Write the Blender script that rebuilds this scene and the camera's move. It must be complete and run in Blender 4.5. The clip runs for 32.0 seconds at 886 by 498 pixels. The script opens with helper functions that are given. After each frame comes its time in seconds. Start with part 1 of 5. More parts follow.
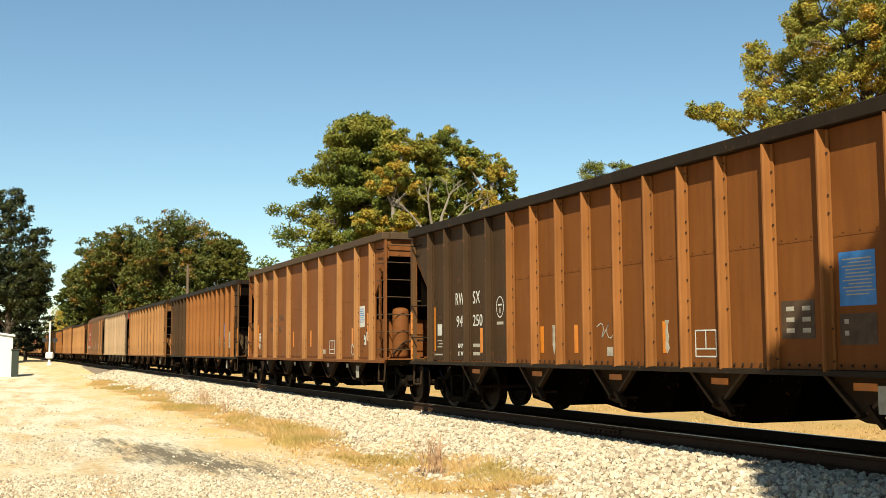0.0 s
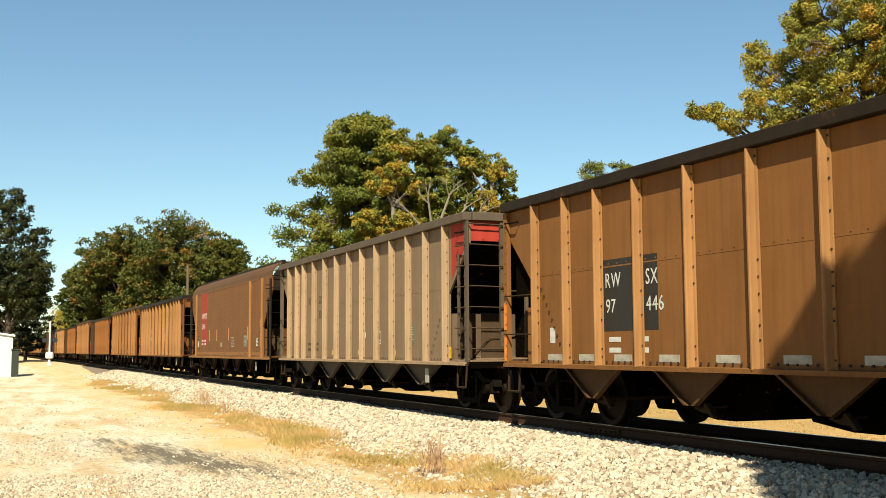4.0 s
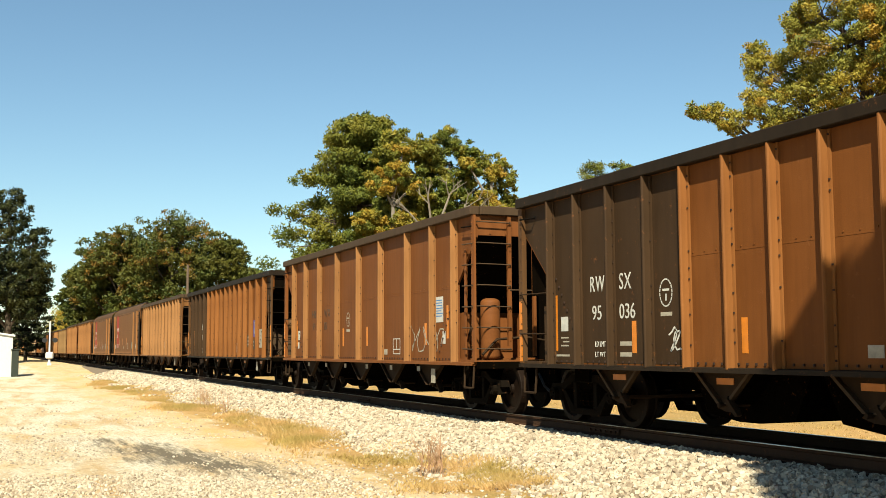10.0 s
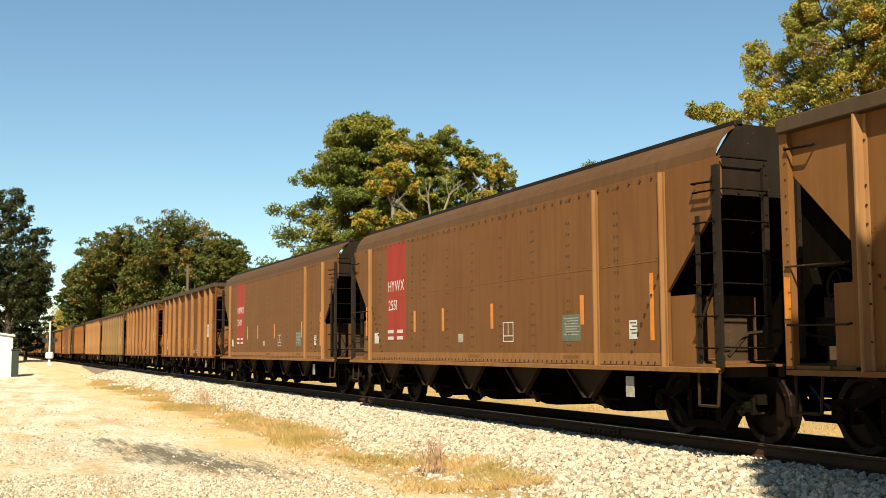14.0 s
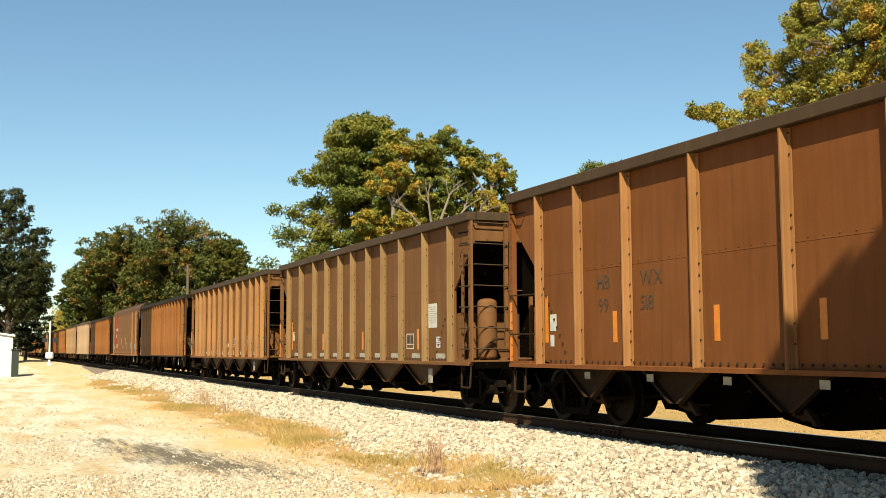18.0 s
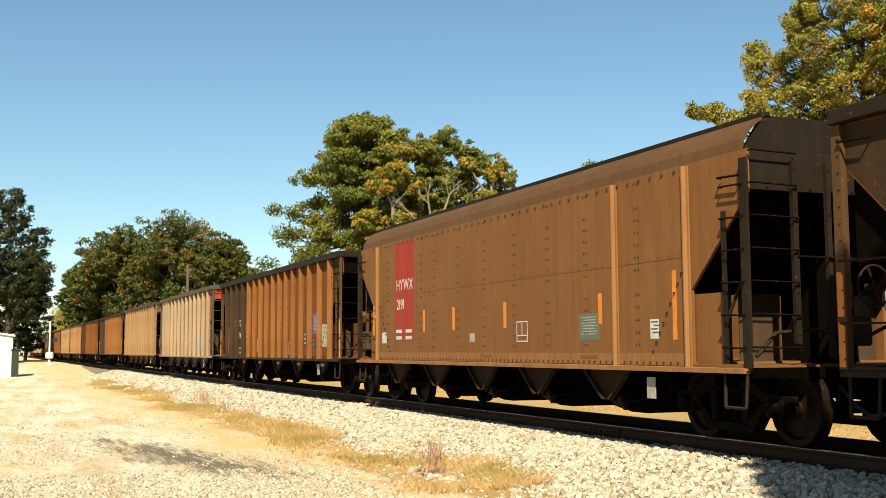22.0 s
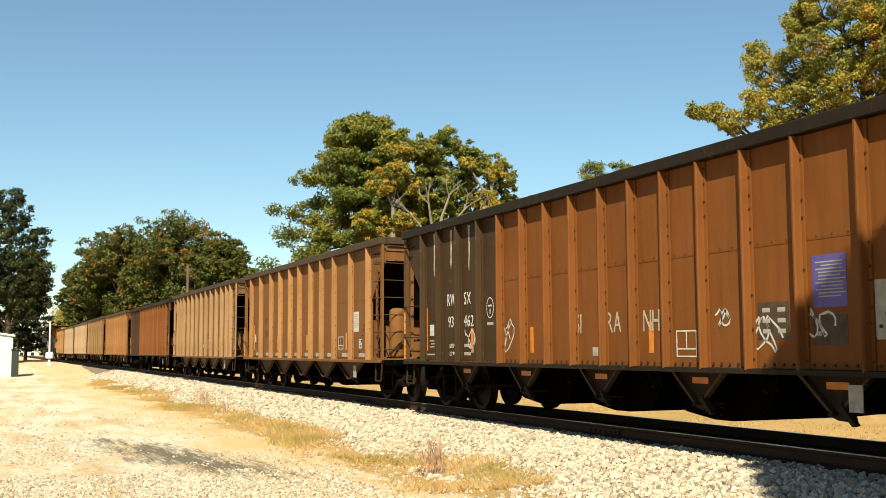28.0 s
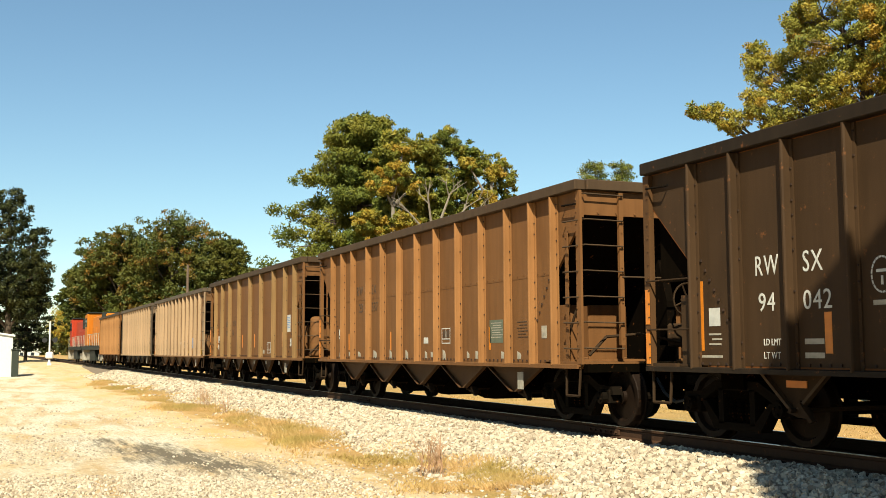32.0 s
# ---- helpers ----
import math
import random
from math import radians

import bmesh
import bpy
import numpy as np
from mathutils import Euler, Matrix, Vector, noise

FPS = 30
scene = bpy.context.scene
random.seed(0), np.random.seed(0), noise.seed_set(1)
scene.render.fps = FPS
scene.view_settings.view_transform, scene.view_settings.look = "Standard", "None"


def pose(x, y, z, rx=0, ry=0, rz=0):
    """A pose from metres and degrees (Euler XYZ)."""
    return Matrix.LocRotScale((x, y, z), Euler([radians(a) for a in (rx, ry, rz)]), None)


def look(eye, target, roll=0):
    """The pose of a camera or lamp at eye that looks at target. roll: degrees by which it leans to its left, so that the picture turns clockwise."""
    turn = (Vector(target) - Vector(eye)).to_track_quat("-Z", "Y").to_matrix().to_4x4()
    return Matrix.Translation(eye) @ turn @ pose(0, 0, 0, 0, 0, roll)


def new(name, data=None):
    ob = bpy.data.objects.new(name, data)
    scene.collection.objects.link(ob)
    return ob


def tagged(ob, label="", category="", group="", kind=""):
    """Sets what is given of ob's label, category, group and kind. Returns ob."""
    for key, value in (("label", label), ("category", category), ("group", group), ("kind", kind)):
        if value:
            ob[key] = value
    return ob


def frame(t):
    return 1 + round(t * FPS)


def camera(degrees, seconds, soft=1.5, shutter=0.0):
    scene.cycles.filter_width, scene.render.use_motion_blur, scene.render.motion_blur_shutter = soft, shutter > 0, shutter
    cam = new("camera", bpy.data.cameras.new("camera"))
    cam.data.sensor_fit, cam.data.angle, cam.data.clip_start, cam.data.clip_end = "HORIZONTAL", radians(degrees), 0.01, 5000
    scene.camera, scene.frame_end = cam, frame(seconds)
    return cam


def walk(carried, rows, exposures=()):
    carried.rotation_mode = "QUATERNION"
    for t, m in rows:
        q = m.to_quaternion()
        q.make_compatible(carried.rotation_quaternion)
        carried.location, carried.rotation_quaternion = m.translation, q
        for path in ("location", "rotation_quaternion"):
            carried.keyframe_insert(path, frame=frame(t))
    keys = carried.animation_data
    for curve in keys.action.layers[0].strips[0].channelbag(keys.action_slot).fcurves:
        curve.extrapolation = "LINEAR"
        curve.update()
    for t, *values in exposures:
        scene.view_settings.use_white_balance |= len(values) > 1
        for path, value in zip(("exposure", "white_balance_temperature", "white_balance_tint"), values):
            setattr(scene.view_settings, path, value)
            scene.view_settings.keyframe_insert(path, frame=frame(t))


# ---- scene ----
cam = camera(44.0, 32.0, soft=0.75)
EYE = (0.0, 0.0, 1.82)
YAW, PITCH, ROLL = radians(22.578), radians(5.204), -0.3
AIM = (-math.cos(YAW) * math.cos(PITCH), math.sin(YAW) * math.cos(PITCH), EYE[2] + math.sin(PITCH))
LIGHT = (1.3, 6400, -5)
walk(cam, [(0.0, look(EYE, AIM, ROLL)), (32.0, look(EYE, AIM, ROLL))], [(0.0, *LIGHT), (32.0, *LIGHT)])

TRACK_Y, RAIL_Z = 9.79, 0.62

# ---------------------------------------------------------------- light
SUN_DIR = Vector((0.60, -0.345, 0.69)).normalized()
world = bpy.data.worlds.new("world")
scene.world = world
world.use_nodes = True
wn = world.node_tree.nodes
sky = wn.new("ShaderNodeTexSky")
sky.sky_type = "NISHITA"
sky.sun_disc = False
sky.sun_elevation = math.asin(SUN_DIR.z)
sky.sun_rotation = math.atan2(SUN_DIR.x, SUN_DIR.y)
sky.air_density, sky.dust_density, sky.ozone_density = 1.0, 0.05, 2.2
world.node_tree.links.new(sky.outputs[0], wn["Background"].inputs[0])
wn["Background"].inputs[1].default_value = 0.052
sun = new("sun", bpy.data.lights.new("sun", "SUN"))
sun.data.energy, sun.data.angle, sun.data.color = 5.0, radians(0.5), (1.0, 0.87, 0.73)
sun.matrix_world = look(SUN_DIR * 60, (0, 0, 0))


# ---------------------------------------------------------------- materials
def nodes_of(name):
    m = bpy.data.materials.new(name)
    m.use_nodes = True
    n = m.node_tree.nodes
    return m, n, m.node_tree.links, n["Principled BSDF"]


def noise_tex(n, l, coord, scale, detail=4.0, stretch=None, rough=0.55):
    t = n.new("ShaderNodeTexNoise")
    t.inputs["Scale"].default_value, t.inputs["Detail"].default_value = scale, detail
    t.inputs["Roughness"].default_value = rough
    if stretch:
        mp = n.new("ShaderNodeMapping")
        mp.inputs["Scale"].default_value = stretch
        l.new(coord, mp.inputs["Vector"])
        l.new(mp.outputs[0], t.inputs["Vector"])
    else:
        l.new(coord, t.inputs["Vector"])
    return t.outputs["Fac"]


def ramp(n, l, fac, lo, hi):
    r = n.new("ShaderNodeMapRange")
    r.inputs["From Min"].default_value, r.inputs["From Max"].default_value = lo, hi
    l.new(fac, r.inputs["Value"])
    return r.outputs["Result"]


def mix(n, l, fac, a, b):
    x = n.new("ShaderNodeMix")
    x.data_type = "RGBA"
    for sock, val in ((x.inputs["Factor"], fac), (x.inputs["A"], a), (x.inputs["B"], b)):
        if isinstance(val, (int, float)):
            sock.default_value = val
        elif isinstance(val, tuple):
            sock.default_value = (*val, 1.0)
        else:
            l.new(val, sock)
    return x.outputs["Result"]


def bump(n, l, fac, bsdf, strength, distance=0.02):
    b = n.new("ShaderNodeBump")
    b.inputs["Strength"].default_value, b.inputs["Distance"].default_value = strength, distance
    l.new(fac, b.inputs["Height"])
    l.new(b.outputs[0], bsdf.inputs["Normal"])


def paint(name, base, dust, rust=(0.16, 0.06, 0.02), dusty=0.5, rough=0.62, metal=0.0, streak=1.0, spec=0.08):
    """Weathered steel paint: dust in blotches, vertical streaks, rust specks."""
    m, n, l, b = nodes_of(name)
    co = n.new("ShaderNodeTexCoord").outputs["Object"]
    big = ramp(n, l, noise_tex(n, l, co, 0.9, 5.0), 0.3, 0.75)
    run = ramp(n, l, noise_tex(n, l, co, 2.2, 6.0, (3.5, 3.5, 0.28)), 0.42, 0.7)
    speck = ramp(n, l, noise_tex(n, l, co, 9.0, 6.0, rough=0.7), 0.62, 0.72)
    grain = noise_tex(n, l, co, 60.0, 3.0)
    info = n.new("ShaderNodeObjectInfo").outputs["Random"]
    c = mix(n, l, ramp(n, l, big, 0.0, 1.0 / max(dusty, 0.01)), base, dust)
    f = n.new("ShaderNodeMath")
    f.operation = "MULTIPLY"
    l.new(run, f.inputs[0])
    f.inputs[1].default_value = 0.35 * streak
    c = mix(n, l, f.outputs[0], c, tuple(0.55 * v for v in base))
    g = n.new("ShaderNodeMath")
    g.operation = "MULTIPLY"
    l.new(speck, g.inputs[0])
    g.inputs[1].default_value = 0.55
    c = mix(n, l, g.outputs[0], c, rust)
    h = n.new("ShaderNodeHueSaturation")
    v = n.new("ShaderNodeMapRange")
    v.inputs["To Min"].default_value, v.inputs["To Max"].default_value = 0.9, 1.1
    l.new(info, v.inputs["Value"])
    l.new(v.outputs[0], h.inputs["Value"])
    l.new(c, h.inputs["Color"])
    l.new(h.outputs[0], b.inputs["Base Color"])
    b.inputs["Roughness"].default_value, b.inputs["Metallic"].default_value = rough, metal
    b.inputs["Specular IOR Level"].default_value = spec
    bump(n, l, grain, b, 0.12, 0.01)
    return m


def plain(name, colour, rough=0.6, metal=0.0, vary=0.25, scale=8.0):
    m, n, l, b = nodes_of(name)
    co = n.new("ShaderNodeTexCoord").outputs["Object"]
    f = ramp(n, l, noise_tex(n, l, co, scale, 5.0), 0.35, 0.7)
    c = mix(n, l, f, colour, tuple(v * (1 - vary) for v in colour))
    l.new(c, b.inputs["Base Color"])
    b.inputs["Roughness"].default_value, b.inputs["Metallic"].default_value = rough, metal
    b.inputs["Specular IOR Level"].default_value = 0.3
    return m


def leafy(name, colours, scale=0.35):
    m, n, l, b = nodes_of(name)
    geo = n.new("ShaderNodeNewGeometry").outputs["Random Per Island"]
    co = n.new("ShaderNodeTexCoord").outputs["Object"]
    patch = ramp(n, l, noise_tex(n, l, co, scale, 3.0), 0.42, 0.62)
    c = mix(n, l, geo, colours[0], colours[1])
    c = mix(n, l, patch, c, colours[2])
    l.new(c, b.inputs["Base Color"])
    b.inputs["Roughness"].default_value = 0.6
    b.inputs["Specular IOR Level"].default_value = 0.25
    t = n.new("ShaderNodeBsdfTranslucent")
    l.new(c, t.inputs["Color"])
    s = n.new("ShaderNodeMixShader")
    s.inputs[0].default_value = 0.25
    l.new(b.outputs[0], s.inputs[1])
    l.new(t.outputs[0], s.inputs[2])
    l.new(s.outputs[0], n["Material Output"].inputs["Surface"])
    return m


M = {
    "rust": paint("rusty_brown_paint", (0.1121, 0.0372, 0.0083), (0.1632, 0.0607, 0.0163)),
    "rust_rib": paint("dusty_rust_paint", (0.1600, 0.0606, 0.0166), (0.2157, 0.0908, 0.0273), streak=1.6),
    "dark": paint("black_brown_paint", (0.0318, 0.0177, 0.0085), (0.0650, 0.0354, 0.0170), dusty=0.35),
    "brown": paint("brown_paint", (0.1198, 0.0408, 0.0109), (0.1689, 0.0648, 0.0209)),
    "brown_rib": paint("dusty_brown_paint", (0.1868, 0.0848, 0.0292), (0.2540, 0.1235, 0.0461), streak=1.6),
    "tan": paint("tan_paint", (0.1265, 0.0534, 0.0158), (0.1724, 0.0791, 0.0270)),
    "tan_rib": paint("dusty_tan_paint", (0.2196, 0.1063, 0.0393), (0.2795, 0.1470, 0.0605), streak=1.6),
    "olive": paint("olive_brown_paint", (0.1072, 0.0473, 0.0168), (0.1497, 0.0729, 0.0276)),
    "olive_rib": paint("dusty_olive_paint", (0.1660, 0.0959, 0.0388), (0.2118, 0.1313, 0.0582), streak=1.6),
    "khaki": paint("khaki_grey_paint", (0.1168, 0.0588, 0.0248), (0.1659, 0.0872, 0.0377)),
    "khaki_rib": paint("dusty_khaki_paint", (0.2175, 0.1254, 0.0576), (0.2765, 0.1634, 0.0800), streak=1.6),
    # near black: the shade of the car-end recesses is put into the colour
    "hollow": paint("shade_black_recess", (0.0035, 0.0025, 0.0018), (0.0070, 0.0050, 0.0030), rough=0.9, spec=0.0),
    "smooth": paint("smooth_brown_paint", (0.1273, 0.0533, 0.0172), (0.1622, 0.0769, 0.0271)),
    "grey": paint("grey_aluminium", (0.1576, 0.1052, 0.0640), (0.1927, 0.1256, 0.0722), dusty=0.6, rough=0.5, metal=0.15),
    "grey_rib": paint("bright_aluminium", (0.2818, 0.1905, 0.1118), (0.3175, 0.2042, 0.1151), rough=0.5, metal=0.15, streak=1.6),
    # rust brown, made darker still to paint in each bolt head's small shadow
    "bolt": plain("rusty_shaded_bolts", (0.030, 0.014, 0.007), 0.8, vary=0.5),
    "post": paint("grimy_post_steel", (0.062, 0.030, 0.012), (0.095, 0.050, 0.022)),
    "roof": paint("dark_brown_roof", (0.070, 0.034, 0.014), (0.098, 0.054, 0.024)),
    "chord": paint("dark_chord_steel", (0.012, 0.008, 0.005), (0.026, 0.017, 0.010)),
    "brown_chord": paint("brown_chord_steel", (0.045, 0.028, 0.016), (0.075, 0.047, 0.026)),
    "grey_chord": paint("grey_chord", (0.0660, 0.0485, 0.0331), (0.0990, 0.0712, 0.0459)),
    # near black: carries the shade beneath the cars in its base colour
    "under": paint("shade_black_underframe", (0.0021, 0.0016, 0.0010), (0.0038, 0.0028, 0.0017), rough=0.9, spec=0.0),
    "chute": paint("hopper_chute_steel", (0.0207, 0.0117, 0.0059), (0.0424, 0.0251, 0.0128), rough=0.8),
    # truck and wheel steel darkened as well, for the shade they run in
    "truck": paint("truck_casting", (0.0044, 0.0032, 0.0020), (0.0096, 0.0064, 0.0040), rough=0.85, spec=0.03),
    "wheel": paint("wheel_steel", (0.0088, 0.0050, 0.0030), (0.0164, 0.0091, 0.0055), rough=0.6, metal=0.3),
    "red": paint("red_stripe_paint", (0.276, 0.027, 0.018), (0.216, 0.045, 0.027), dusty=0.6),
    "orange": plain("orange_reflector", (0.480, 0.150, 0.012), 0.4),
    "yellow": plain("yellow_placard", (0.492, 0.300, 0.024), 0.5),
    "white": plain("white_paint", (0.432, 0.414, 0.372), 0.6),
    "ghost": plain("faded_lettering", (0.058, 0.034, 0.018), 0.7, vary=0.5),
    "letter_black": plain("black_lettering", (0.015, 0.013, 0.010), 0.6),
    "purple": plain("purple_placard", (0.078, 0.060, 0.204), 0.5),
    "blue": plain("blue_placard", (0.036, 0.144, 0.372), 0.5),
    "teal": plain("green_placard", (0.085, 0.095, 0.062), 0.5),
    "label": plain("pale_label", (0.312, 0.276, 0.216), 0.6, vary=0.4),
    "loco_orange": paint("orange_locomotive_paint", (0.3570, 0.1122, 0.0102), (0.3162, 0.1275, 0.0255), dusty=0.3, rough=0.45),
    "loco_red": paint("red_locomotive_paint", (0.2604, 0.0294, 0.0126), (0.2100, 0.0378, 0.0210), dusty=0.3, rough=0.45),
    "loco_dark": paint("dark_locomotive_paint", (0.015, 0.018, 0.015), (0.030, 0.030, 0.025)),
    "glass": plain("dark_window_glass", (0.020, 0.025, 0.030), 0.08, vary=0.1),
    "rail": paint("rusty_rail", (0.0396, 0.0198, 0.0108), (0.0648, 0.0342, 0.0198), rough=0.7),
    "railhead": plain("polished_rail_head", (0.350, 0.320, 0.290), 0.3, 1.0),
    "tie": plain("weathered_tie_wood", (0.0216, 0.0150, 0.0102), 0.85, vary=0.5),
    "shed": plain("white_metal_cladding", (0.480, 0.474, 0.444), 0.5, vary=0.08),
    "darkbox": plain("dark_green_cabinet", (0.025, 0.030, 0.022), 0.5),
    "pole": plain("weathered_pole_wood", (0.110, 0.075, 0.050), 0.85, vary=0.4),
    "bark": plain("grey_brown_bark", (0.080, 0.058, 0.040), 0.9, vary=0.5, scale=5.0),
    "bark_pale": plain("pale_bark", (0.180, 0.150, 0.115), 0.9, vary=0.35, scale=5.0),
    "pine": leafy("pine_needles", ((0.044, 0.062, 0.009), (0.130, 0.146, 0.019), (0.160, 0.144, 0.017))),
    "oak": leafy("oak_leaves", ((0.12, 0.116, 0.015), (0.25, 0.218, 0.028), (0.27, 0.204, 0.025))),
    "oak_green": leafy("green_oak_leaves", ((0.080, 0.094, 0.018), (0.19, 0.190, 0.032), (0.23, 0.200, 0.029))),
    "gold": leafy("yellowing_leaves", ((0.250, 0.150, 0.017), (0.370, 0.220, 0.026), (0.250, 0.175, 0.020))),
    "row_leaf": leafy("olive_green_leaves", ((0.024, 0.036, 0.006), (0.068, 0.082, 0.012), (0.092, 0.086, 0.012)), 0.2),
    "row_gold": leafy("browning_leaves", ((0.080, 0.070, 0.012), (0.140, 0.100, 0.016), (0.180, 0.095, 0.014)), 0.2),
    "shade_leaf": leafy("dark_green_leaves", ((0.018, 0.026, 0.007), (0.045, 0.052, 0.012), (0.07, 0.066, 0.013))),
    "pine_dark": leafy("dark_pine_needles", ((0.010, 0.015, 0.005), (0.026, 0.031, 0.008), (0.040, 0.040, 0.009))),
    "grass": leafy("dry_grass", ((0.40, 0.235, 0.085), (0.54, 0.36, 0.15), (0.33, 0.235, 0.07)), 0.6),
    "stem": plain("dead_weed_stem", (0.34, 0.20, 0.11), 0.9),
    "sign": plain("white_sign_paint", (0.492, 0.480, 0.456), 0.5, vary=0.08),
    "black": plain("black_enamel", (0.020, 0.020, 0.020), 0.5),
}


def stone_material(name, cols):
    m, n, l, b = nodes_of(name)
    r = n.new("ShaderNodeNewGeometry").outputs["Random Per Island"]
    cr = n.new("ShaderNodeValToRGB")
    e = cr.color_ramp.elements
    e[0].color, e[1].color = (*cols[0], 1), (*cols[-1], 1)
    for i, c in enumerate(cols[1:-1]):
        x = e.new((i + 1) / (len(cols) - 1))
        x.color = (*c, 1)
    l.new(r, cr.inputs[0])
    co = n.new("ShaderNodeTexCoord").outputs["Object"]
    f = noise_tex(n, l, co, 25.0, 5.0)
    c = mix(n, l, ramp(n, l, f, 0.3, 1.2), cr.outputs[0], (0.25, 0.18, 0.12))
    l.new(c, b.inputs["Base Color"])
    b.inputs["Roughness"].default_value = 0.85
    bump(n, l, f, b, 0.3, 0.01)
    return m


M["stone"] = stone_material("pale_granite_ballast", [(0.13, 0.092, 0.06), (0.37, 0.31, 0.22), (0.48, 0.42, 0.315), (0.21, 0.15, 0.095), (0.45, 0.38, 0.275), (0.28, 0.23, 0.165)])


STAIN = (-19.3, 3.15, 11.5)


def ground_material():
    m, n, l, b = nodes_of("gravel_and_dry_grass")
    co = n.new("ShaderNodeTexCoord").outputs["Object"]
    sep = n.new("ShaderNodeSeparateXYZ")
    l.new(co, sep.inputs[0])
    grain = noise_tex(n, l, co, 16.0, 8.0, rough=0.75)
    fine = noise_tex(n, l, co, 38.0, 6.0, rough=0.75)
    big = noise_tex(n, l, co, 0.35, 6.0)
    long = noise_tex(n, l, co, 0.5, 6.0, (0.25, 1.6, 1.0))
    track = noise_tex(n, l, co, 0.9, 5.0, (0.16, 1.2, 1.0), 0.65)
    clod = noise_tex(n, l, co, 5.0, 8.0, (0.7, 1.2, 1.0), 0.8)
    patchy = noise_tex(n, l, co, 0.7, 5.0, (0.35, 1.0, 1.0), 0.6)
    gravel = mix(n, l, ramp(n, l, grain, 0.40, 0.60), (0.37, 0.31, 0.215), (0.60, 0.54, 0.43))
    gravel = mix(n, l, ramp(n, l, patchy, 0.45, 0.68), gravel, (0.44, 0.30, 0.145))
    gravel = mix(n, l, ramp(n, l, track, 0.52, 0.68), gravel, (0.36, 0.235, 0.105))
    gravel = mix(n, l, ramp(n, l, clod, 0.53, 0.64), gravel, (0.21, 0.15, 0.085))
    gravel = mix(n, l, ramp(n, l, fine, 0.57, 0.70), gravel, (0.16, 0.115, 0.068))
    gravel = mix(n, l, ramp(n, l, noise_tex(n, l, co, 14.0, 4.0), 0.60, 0.68), gravel, (0.56, 0.51, 0.41))
    dry = mix(n, l, ramp(n, l, big, 0.35, 0.6), (0.34, 0.20, 0.075), (0.22, 0.15, 0.045))
    dry = mix(n, l, ramp(n, l, grain, 0.4, 0.7), dry, (0.40, 0.25, 0.10))
    # dry grass takes over beside and beyond the track, in a wavering line
    wob = n.new("ShaderNodeMath")
    wob.operation = "MULTIPLY_ADD"
    l.new(noise_tex(n, l, co, 0.8, 6.0, (0.4, 1.3, 1.0), 0.65), wob.inputs[0])
    wob.inputs[1].default_value = 4.5
    l.new(sep.outputs["Y"], wob.inputs[2])
    verge = ramp(n, l, wob.outputs[0], 7.35, 7.9)
    # nearer the level crossing the gravel runs up to the rails
    cross = ramp(n, l, sep.outputs["X"], -70.0, -50.0)
    vm = n.new("ShaderNodeMath")
    vm.operation = "MULTIPLY"
    l.new(verge, vm.inputs[0])
    l.new(cross, vm.inputs[1])
    far = ramp(n, l, sep.outputs["Y"], 11.5, 12.5)
    mx = n.new("ShaderNodeMath")
    mx.operation = "MAXIMUM"
    l.new(vm.outputs[0], mx.inputs[0])
    l.new(far, mx.inputs[1])
    # bare tan dirt between the drive and the grass
    dirt = mix(n, l, ramp(n, l, grain, 0.35, 0.65), (0.50, 0.345, 0.165), (0.42, 0.265, 0.11))
    tan_edge = n.new("ShaderNodeMath")
    tan_edge.operation = "MULTIPLY"
    l.new(ramp(n, l, wob.outputs[0], 5.5, 6.6), tan_edge.inputs[0])
    l.new(ramp(n, l, patchy, 0.62, 0.42), tan_edge.inputs[1])
    gravel = mix(n, l, tan_edge.outputs[0], gravel, dirt)
    c = mix(n, l, mx.outputs[0], gravel, dry)
    # an oil-dark stain across the drive
    st = n.new("ShaderNodeVectorMath")
    st.operation = "DISTANCE"
    mp = n.new("ShaderNodeMapping")
    mp.vector_type = "TEXTURE"
    mp.inputs["Location"].default_value = (STAIN[0], STAIN[1], 0.0)
    mp.inputs["Rotation"].default_value = (0, 0, radians(STAIN[2]))
    mp.inputs["Scale"].default_value = (5.4, 1.0, 1.0)
    l.new(co, mp.inputs[0])
    l.new(mp.outputs[0], st.inputs[0])
    st.inputs[1].default_value = (0.0, 0.0, 0.0)
    ad = n.new("ShaderNodeMath")
    ad.operation = "MULTIPLY_ADD"
    l.new(noise_tex(n, l, co, 1.9, 9.0, (0.35, 2.2, 1.0), 0.8), ad.inputs[0])
    ad.inputs[1].default_value = 4.2
    l.new(st.outputs["Value"], ad.inputs[2])
    c = mix(n, l, ramp(n, l, ad.outputs[0], 3.05, 2.4), c, (0.125, 0.10, 0.068))
    l.new(c, b.inputs["Base Color"])
    b.inputs["Roughness"].default_value = 0.92
    b.inputs["Specular IOR Level"].default_value = 0.15
    rough2 = n.new("ShaderNodeMath")
    rough2.operation = "MULTIPLY_ADD"
    l.new(fine, rough2.inputs[0])
    rough2.inputs[1].default_value = 0.6
    l.new(grain, rough2.inputs[2])
    bump(n, l, rough2.outputs[0], b, 0.6, 0.05)
    return m


M["ground"] = ground_material()


# ---------------------------------------------------------------- mesh helpers
def to_mesh(name, bm, mat=None):
    me = bpy.data.meshes.new(name)
    bm.to_mesh(me)
    bm.free()
    me.materials.append(mat)
    return me


